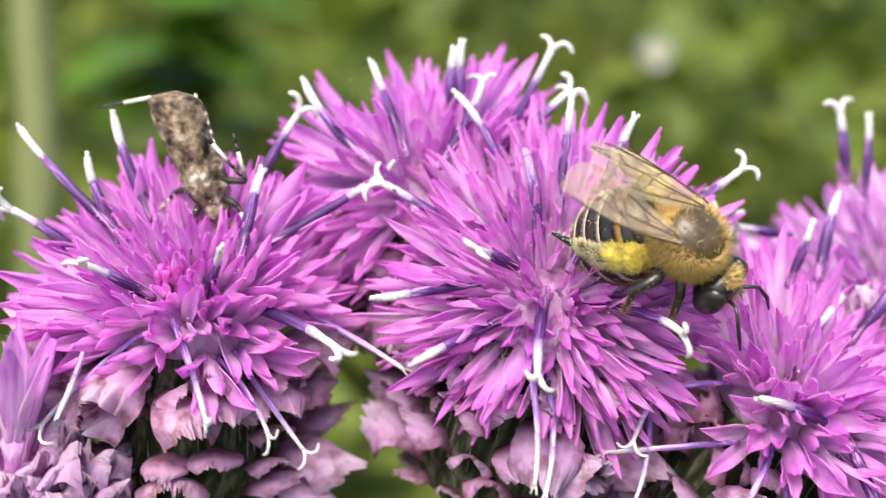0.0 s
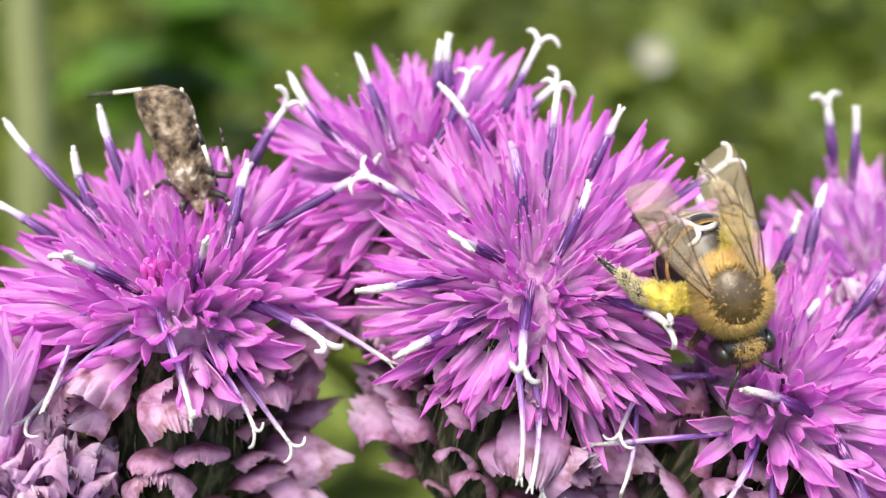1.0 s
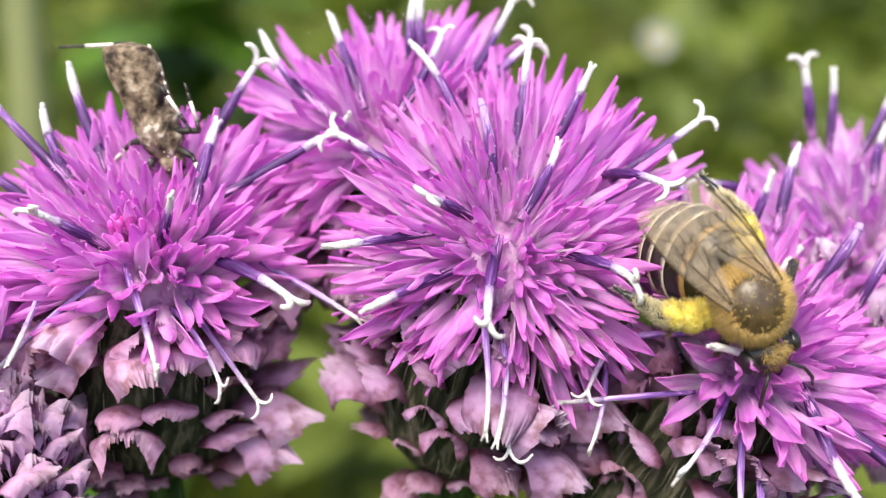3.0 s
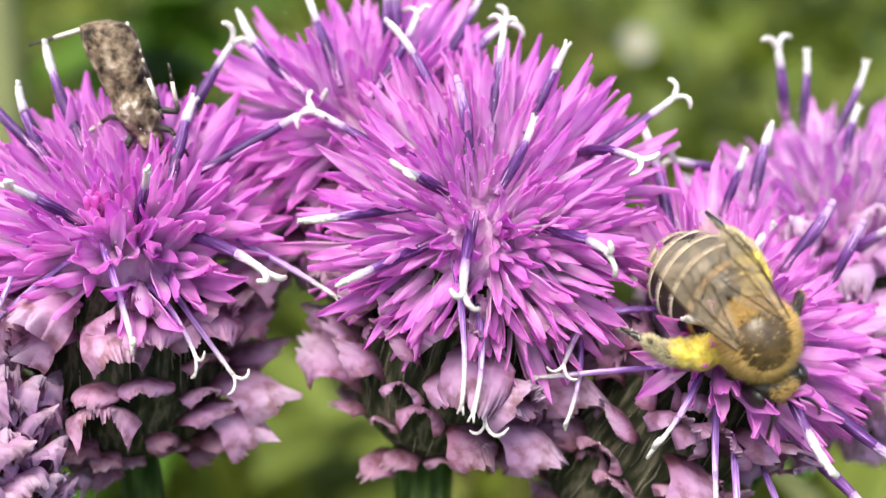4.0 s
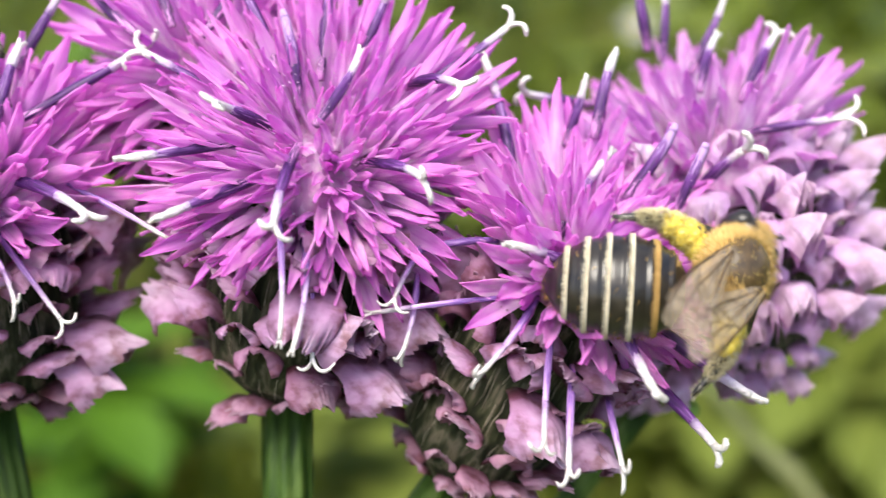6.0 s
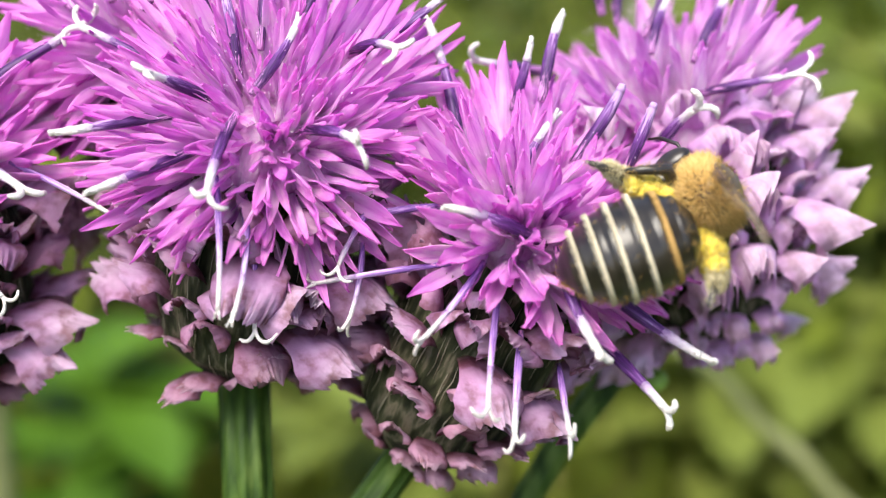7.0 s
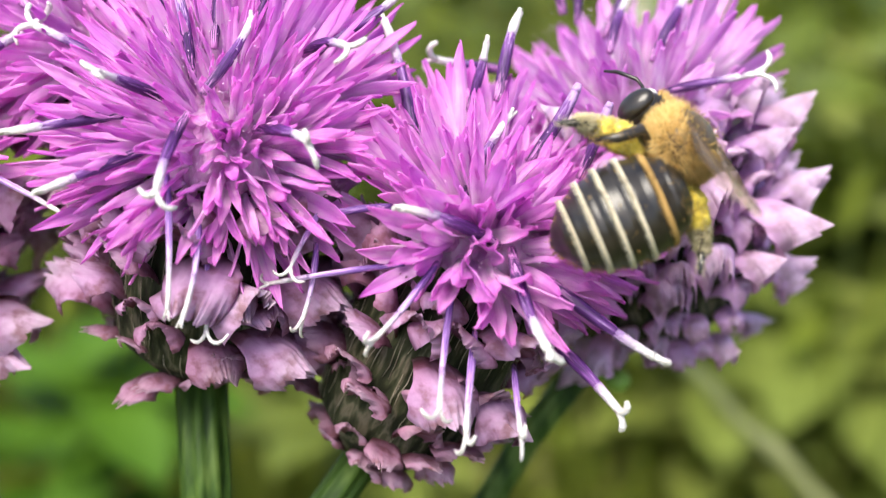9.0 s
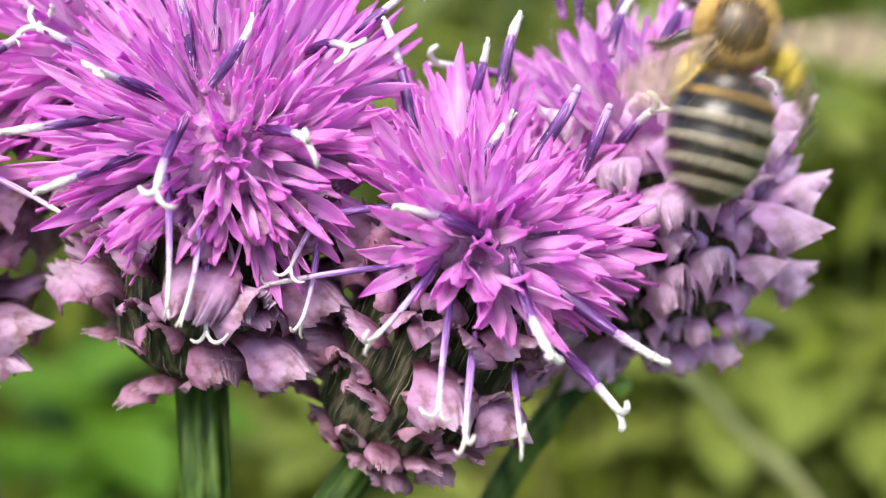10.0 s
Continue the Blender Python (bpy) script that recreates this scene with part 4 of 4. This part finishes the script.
def herbs(name, label, clumps, near, far, high, size, mat, seed):
    """Low meadow herbs: clumps of broad folded leaves at all angles."""
    rnd = random.Random(seed)
    bm = bmesh.new()
    for _ in range(clumps):
        y = near + (far - near) * rnd.random() ** 1.4
        c = Vector((rnd.uniform(-1, 1) * (0.1 + 0.62 * y), y, rnd.uniform(*high)))
        for _ in range(rnd.randint(10, 20)):
            o = c + Vector((rnd.gauss(0, 1), rnd.gauss(0, 1), rnd.gauss(0, 1))) * 0.03
            way = Vector((rnd.gauss(0, 1), rnd.gauss(0, 1), rnd.uniform(-0.3, 1.0))).normalized()
            side = way.cross(Vector((rnd.gauss(0, 1), rnd.gauss(0, 1), 1.5))).normalized()
            nrm = side.cross(way)
            h, w = rnd.uniform(*size), rnd.uniform(*size) * 0.3
            prev = None
            for i in range(5):
                t = i / 4
                q = o + way * h * t - nrm * h * 0.25 * t * t
                ww = w * math.sin(math.pi * (0.08 + 0.9 * t))
                cur = [bm.verts.new(q - side * ww + nrm * ww * 0.3), bm.verts.new(q), bm.verts.new(q + side * ww + nrm * ww * 0.3)]
                if prev:
                    bm.faces.new((prev[0], prev[1], cur[1], cur[0]))
                    bm.faces.new((prev[1], prev[2], cur[2], cur[1]))
                prev = cur
        limbs = [Vector((c.x, c.y, -0.01)), c]
        tube(bm, limbs, [0.002, 0.0015], 5)
    return tagged(part(name, bm, mat), label, "herbs", kind="stuff")


GRASS = leaf_green("grass_green", (0.045, 0.065, 0.004), (0.105, 0.138, 0.011), (0.20, 0.24, 0.026))
GRASS_DRY = leaf_green("grass_olive", (0.10, 0.105, 0.02), (0.20, 0.20, 0.045), (0.33, 0.32, 0.10), 6.0)
LEAF = leaf_green("leaf_green", (0.040, 0.062, 0.004), (0.090, 0.125, 0.010), (0.18, 0.22, 0.024), 6.0)
LEAF_BRIGHT = leaf_green("leaf_bright", (0.055, 0.13, 0.006), (0.075, 0.16, 0.009), (0.10, 0.19, 0.014), 5.0)
LEAF_OLIVE = leaf_green("leaf_olive", (0.14, 0.18, 0.03), (0.20, 0.235, 0.045), (0.29, 0.31, 0.08), 5.0)
STRAW = plain("straw", [(0.3, (0.11, 0.13, 0.045)), (0.7, (0.20, 0.21, 0.09))], 60, 0.6, 0.2, (1, 1, 0.1))
DAISY = plain("white_petal", [(0.3, (0.24, 0.25, 0.21)), (0.7, (0.34, 0.34, 0.30))], 200, 0.6, 0.2)
BUDGREEN = plain("bud_green", [(0.3, (0.10, 0.20, 0.03)), (0.7, (0.22, 0.36, 0.07))], 500, 0.5, 0.3)
WITHER = plain("withered_brown", [(0.3, (0.04, 0.03, 0.012)), (0.7, (0.13, 0.10, 0.05))], 700, 0.7, 0.2)
blades("grass", "tall green meadow grass, out of focus", 7000, 0.50, 3.2, (0.12, 0.36), (0.004, 0.010), GRASS, 31)
blades("dry_grass", "olive and straw meadow grass, out of focus", 3500, 0.52, 3.0, (0.12, 0.36), (0.003, 0.007), GRASS_DRY, 32)
blades("grass", "tall green meadow grass round the flowers", 16000, 0.3, 3.0, (0.12, 0.36), (0.004, 0.010), GRASS, 41, around=True)
herbs("herbs", "broad-leaved green meadow herbs, out of focus", 620, 0.58, 2.6, (0.06, 0.42), (0.02, 0.05), LEAF, 33)


def tall_stem(label, foot, top, r, mat, seed):
    """A pale grass stem behind the flowers, with a knot."""
    a, b = at(*foot), at(*top)
    pts = [a.lerp(b, i / 12) + Vector((0.0006 * math.sin(i * 1.3 + seed), 0, 0)) for i in range(13)]
    if a.z > 0:
        d = (a - b).normalized()
        pts = [a + d * (a.z + 0.01) / max(0.05, -d.z)] + pts
    bm = bmesh.new()
    tube(bm, pts, [r * (1.25 if i == 6 else 1.0) for i in range(len(pts))], 10)
    return tagged(part("grass_stem", bm, mat), label, "stem", "pale grass stems")


tall_stem("pale straw-coloured grass stem, out of focus", (-72, -40, 219), (-70, 90, 205), 0.0034, STRAW, 1)
tall_stem("pale slanting grass stem, out of focus", (86.5, -66.8, 228.7), (52.4, -29.5, 218.7), 0.0015, STRAW, 2)


def leaf_plant(label, place, spread, count, seed, mat=LEAF_BRIGHT):
    """A leafy bright green shoot behind the flowers."""
    rnd = random.Random(seed)
    c = at(*place)
    thing = tagged(new("leafy_shoot"), label, "plant", "leafy shoots")
    thing.location = (c.x, c.y, 0)
    bm = bmesh.new()
    tube(bm, bezier(Vector((0, 0, -0.01)), Vector((0.01, 0.01, c.z * 0.4)), Vector((-0.005, 0, c.z * 0.7)), Vector((0, 0, c.z)), 10), [0.0022] * 11, 8)
    part("stem", bm, STEM, thing)
    for k in range(count):
        a, t = k * 2.4 + rnd.uniform(-0.3, 0.3), rnd.uniform(-1, 1)
        o = Vector((0, 0, c.z + spread * 0.5 * t))
        d = Vector((math.cos(a), math.sin(a), rnd.uniform(-0.3, 0.7))).normalized()
        bm = bmesh.new()
        strap(bm, o, d, d.cross(ZUP), spread * rnd.uniform(0.7, 1.1), spread * 0.42, -0.2, 0.0004, 7, 0.12, 0.1)
        part("leaf", bm, mat, thing)
    return thing


leaf_plant("bright green leafy shoot, out of focus", (-115, 78, 540), 0.065, 20, 1)
leaf_plant("bright green leafy shoot, out of focus", (-137, -80, 500), 0.065, 24, 2)
leaf_plant("yellow-green leafy shoot, out of focus", (-42, -112, 560), 0.065, 20, 3, LEAF_OLIVE)
leaf_plant("olive leafy shoot, out of focus", (150, -105, 660), 0.09, 26, 4, LEAF_OLIVE)
leaf_plant("olive leafy shoot, out of focus", (228, -70, 720), 0.09, 26, 5, LEAF_OLIVE)
leaf_plant("olive leafy shoot, out of focus", (205, -108, 640), 0.09, 26, 6, LEAF_OLIVE)
leaf_plant("olive leafy shoot, out of focus", (250, -15, 720), 0.10, 26, 7, LEAF_OLIVE)
leaf_plant("olive leafy shoot, out of focus", (282, 45, 780), 0.10, 26, 8, LEAF_OLIVE)


def daisy(label, place, r, seed):
    """A small white meadow flower far behind."""
    rnd = random.Random(seed)
    c = at(*place)
    thing = tagged(new("daisy"), label, "flower", "white meadow flowers")
    thing.location = (c.x, c.y, 0)
    bm = bmesh.new()
    tube(bm, [Vector((0, 0, -0.01)), Vector((0.004, 0.004, c.z * 0.5)), Vector((0, 0, c.z))], [0.0012] * 3, 6)
    part("stem", bm, STEM, thing)
    bm = bmesh.new()
    ball(bm, (0, 0, c.z / MM), (r / MM * 0.3, r / MM * 0.3, r / MM * 0.2), 12, 8)
    part("disc", bm, YELLOW, thing)
    for k in range(14):
        a = k * math.tau / 14
        d = Vector((math.cos(a), math.sin(a) * 0.6 - 0.2, math.sin(a) * 0.8 + 0.1)).normalized()
        bm = bmesh.new()
        strap(bm, Vector((0, 0, c.z)) + d * r * 0.25, d, d.cross(Vector((0, -1, 0.3))), r * rnd.uniform(0.7, 0.85), r * 0.34, 0.1, 0.0003, 5, 0.1, 0.4)
        part("ray_petal", bm, DAISY, thing)
    return thing


daisy("small white meadow flower, out of focus", (113, 104, 650), 0.0095, 1)
daisy("small white meadow flower, out of focus", (205, 120, 680), 0.0045, 2)

# a green bud and a withered leaf by the slanting stem
bm = bmesh.new()
ball(bm, (0, 0, 0), (0.85, 0.8, 0.75), 18, 12)
for v in bm.verts:
    v.co += v.co.normalized() * 0.00008 * noise.noise(v.co * 2500)
limb(bm, [(-0.6, 0, 0.1), (-1.8, 0.3, 0.9), (-2.6, 1.2, 2.4)], [0.3, 0.2, 0.25], 8)
bud = tagged(part("flower_bud", bm, BUDGREEN), "small round green bud beside a flower stem", "bud")
bud.location = at(30.5, -20.5, 88.7)
bm = bmesh.new()
strap(bm, Vector((0, 0, 0)), Vector((0.45, -0.1, -1)), Vector((1, 0.4, 0.3)), 0.0036, 0.0009, 0.35, 0.00012, 8, 0.4, 0.2)
strap(bm, Vector((0.0002, 0, 0)), Vector((0.8, 0.2, -0.5)), Vector((0.3, 1, 0.3)), 0.0026, 0.0007, -0.35, 0.00012, 8, 0.4, 0.2)
dry = tagged(part("withered_leaf", bm, WITHER), "curled brown withered leaf under a flower", "leaf")
dry.location = at(32.3, -16.4, 85.7)


# a tiny beetle deep between two flowers
mite = tagged(new("small_beetle"), "tiny brown and cream beetle between two flowers", "beetle")
mite.matrix_world = Matrix.Translation((0.0130, 0.0645, 0.5190))
bm = bmesh.new()
ball(bm, (0, 0, 0), (0.46, 0.34, 0.30), 16, 10)
part("body", bm, BUG_DARK, mite, "dark brown body")
for x, z in ((-0.16, 0.14), (0.10, 0.17), (0.0, -0.06)):
    bm = bmesh.new()
    ball(bm, (x, -0.22, z), (0.12, 0.10, 0.07), 10, 6)
    part("wing_spot", bm, BUG_PALE, mite, "cream spot")
for s in (-1, 1):
    bm = bmesh.new()
    limb(bm, [(0.2 * s, -0.1, -0.1), (0.5 * s, -0.2, -0.05), (0.62 * s, -0.2, -0.35)], [0.05, 0.045, 0.03], 6)
    part("leg", bm, BUG_DARK, mite)


def facing(place, forward, back):
    """The pose of a thing at a place of the layout, its x forward and its z along its back, both as layout directions."""
    f, u = toward(*forward), toward(*back)
    y = u.cross(f).normalized()
    u = f.cross(y)
    m = Matrix((f, y, u)).transposed().to_4x4()
    m.translation = at(*place)
    return m


def heading(angle, dip, roll):
    """Forward and back directions of the bee: angle in the picture's plane, anticlockwise from the right; dip away from the viewer; roll of its back towards the layout's up side."""
    a, d, r = radians(angle), radians(dip), radians(roll)
    f = Vector((math.cos(a) * math.cos(d), math.sin(a) * math.cos(d), math.sin(d)))
    b = Vector((math.cos(a) * math.sin(d), math.sin(a) * math.sin(d), -math.cos(d)))
    side = Vector((-math.sin(a), math.cos(a), 0))
    return f, b * math.cos(r) + side * math.sin(r)


# seconds; thorax right, up, ahead; angle, dip, roll
BEE = [
    (0, 13.2, 0.5, 65.3, -44, 2, 30),
    (0.5, 15.2, -0.9, 65.3, -44, 2, 30),
    (1, 16.3, -2.9, 65.5, -72, 4, 4),
    (1.5, 15.4, -2.4, 65.5, -64, 4, 6),
    (2, 16.8, -1.6, 65.4, -44, 2, 26),
    (2.5, 19.6, -4.2, 65.6, -56, 5, 8),
    (2.7, 19.1, -4.8, 65.6, -60, 6, 6),
    (3.8, 19.7, -8.7, 65.1, -66, 10, 3),
    (4, 20.8, -9.1, 65.1, -62, 10, 3),
    (4.5, 23.3, -8.9, 65.6, -58, 10, 3),
    (5, 26.2, -10.9, 65.6, -52, 14, 0),
    (5.5, 26.9, -11.4, 65.6, -50, 18, 0),
    (5.8, 28.2, -11.0, 65.9, -26, 24, -4),
    (5.9, 28.9, -10.3, 66.1, 12, 31, -8),
    (6, 29.2, -9.8, 66.4, 42, 36, -12),
    (6.2, 29.7, -9.4, 66.6, 62, 40, -32),
    (7.3, 31.2, -8.1, 67.8, 96, 62, -58),
    (7.5, 31.2, -8.1, 67.8, 96, 62, -58),
    (8, 31.8, -8.4, 67.8, 96, 66, -58),
    (8.5, 31.3, -5.7, 67.4, 104, 30, -60),
    (9, 32.2, -5.6, 67.4, 104, 40, -60),
    (9.5, 32.3, -5.2, 67.4, 110, 14, -62),
    (9.7, 32.7, -3.5, 67.4, 104, 6, -50),
    (9.9, 33.7, -1.7, 67.0, 78, 4, -15),
    (10, 35.7, 0.5, 68.5, 92, 0, 0),
]
# seconds; how far the left and right wings stand out, lift, tilt
WINGS = [
    (0, -20, 28, 4, 0),
    (0.5, -20, 28, 4, 0),
    (1, 2, 26, 10, 0),
    (1.5, 0, 18, 10, 0),
    (2, -15, 25, 4, 0),
    (2.5, -16, 24, 8, 0),
    (2.7, -16, 24, 8, 0),
    (3.8, -12, 20, 8, 0),
    (4, -12, 20, 8, 0),
    (4.5, -22, 26, 6, 0),
    (5, -10, 18, 8, 0),
    (5.5, -14, 18, 7, 0),
    (5.8, -6, 10, 6, 0),
    (6, 8, -6, 4, 0),
    (6.2, 12, -10, 4, 0),
    (7.3, 20, -17, 6, 0),
    (7.5, 20, -17, 6, 0),
    (8, 20, -17, 6, 0),
    (8.5, 20, -17, 6, 0),
    (9, 20, -17, 6, 0),
    (9.5, 26, -22, 6, 0),
    (9.7, 12, 4, 4, 0),
    (9.9, 30, 40, 14, 0),
    (10, 70, 80, 30, 0),
]
# seconds; the abdomen's hinge in the bee's space, bend sideways and down
CURL = [
    (0, -1.4, 0.6, -0.8, 14, 76),
    (0.5, -1.4, 0.6, -0.8, 14, 76),
    (1, -1.5, 0.2, -1.0, 6, 84),
    (1.5, -1.5, 0.4, -1.0, 2, 80),
    (2, -1.4, 0.6, -0.8, 12, 74),
    (2.5, -1.5, 0.0, -0.6, 40, 60),
    (2.7, -1.6, 0.0, -0.6, 36, 61),
    (3.8, -1.3, 0.2, -1.0, 18, 62),
    (4, -1.3, 0.2, -1.0, 20, 60),
    (4.5, -1.4, 0.0, -0.6, 34, 44),
    (5, -1.6, -0.4, -0.2, 31, 14),
    (5.5, -1.6, -0.4, -0.2, 32, 10),
    (5.8, -2.0, 0.0, -0.5, 12, 18),
    (5.9, -2.6, 0.6, -1.0, -24, 31),
    (6, -3.0, 1.0, -1.2, -52, 40),
    (6.2, -2.9, 1.3, -1.3, -63, 53),
    (7.3, -3.1, 0.5, -1.2, -83, 71),
    (7.5, -3.1, 0.5, -1.2, -82, 71),
    (8, -3.2, 0.4, -1.1, -88, 69),
    (8.5, -3.2, 1.0, -0.6, -74, 67),
    (9, -3.2, 0.6, -0.7, -85, 67),
    (9.5, -3.1, 1.4, 0.0, -96, 65),
    (9.7, -2.3, 1.4, 0.6, -47, 49),
    (9.9, -2.8, 0.2, 0.3, -15, 12),
    (10, -2.5, 0.4, 0.6, -20, 4),
]
# seconds; swing, drop and lift of the left and right hind leg
HIND_LEFT = [(0.0, 22, 0, 0), (5.5, 24, 0, 0.2), (6.0, -40, -20, 0.4), (6.2, -50, -35, 0.4), (7.3, -75, -52, 0), (8.0, -75, -52, 0), (9.0, -75, -36, 0), (9.7, -60, -36, 0), (9.9, -15, -10, 0), (10.0, 0, 0, 0)]
HIND_RIGHT = [(0.0, 14, 34, 0), (0.5, 14, 34, 0), (1.0, 26, 0, 0), (1.5, 26, 0, 0), (2.0, 14, 20, 0), (2.5, 26, 0, 0), (5.5, 28, 0, 0), (6.2, -10, 10, 0.2), (7.3, -16, 20, 0.2), (9.5, -16, 20, 0.2), (9.9, -4, 5, 0), (10.0, 0, 0, 0)]


def motions():
    walk(bee, [(t, facing((r, u, a), *heading(g, d, o))) for t, r, u, a, g, d, o in BEE])
    walk(bee_abdomen, [(t, pose(x * MM, y * MM, z * MM, 0, -down, bend)) for t, x, y, z, bend, down in CURL])
    for wing, (s, x, z, extra) in zip(bee_wings, ((1, -0.6, 1.4, 0), (-1, -0.6, 1.4, 0), (1, -1.2, 1.2, 5), (-1, -1.2, 1.2, 5))):
        walk(wing, [(t, pose(x * MM, 1.45 * s * MM, z * MM, -6 * s + tilt, lift, -s * ((lt if s > 0 else rt) + extra))) for t, lt, rt, lift, tilt in WINGS])
    for leg, rows in zip(bee_hind, (HIND_LEFT, HIND_RIGHT)):
        walk(leg, [(t, pose(0, 0, lift * MM, drop, 0, turn)) for t, turn, drop, lift in rows])
    walk(bug, [(t, facing((-14.6 + w * 0.1, 5.0, 73.0), (0.9, 0.3, -0.35), (0.38 + 0.02 * w, -0.92, 0.12))) for t, w in ((0.0, 0), (0.5, 2), (1.0, 0), (1.5, 1.5), (2.0, 0), (2.5, -1), (4.0, 0.5), (5.0, 0), (6.0, 0), (10.0, 0))])
    for k, leg in enumerate(bug_legs):
        swing = 14 if k in (2, 5) else 6
        home = leg.location.copy()
        walk(leg, [(t, Matrix.Translation(home) @ pose(0, 0, 0, 0, swing * math.sin(t * 2.3 + k * 1.7), 0)) for t in (0.0, 0.5, 1.0, 1.5, 2.0, 2.5, 3.2, 4.0, 4.5, 5.0, 5.5, 7.0, 8.5, 10.0)])


motions()
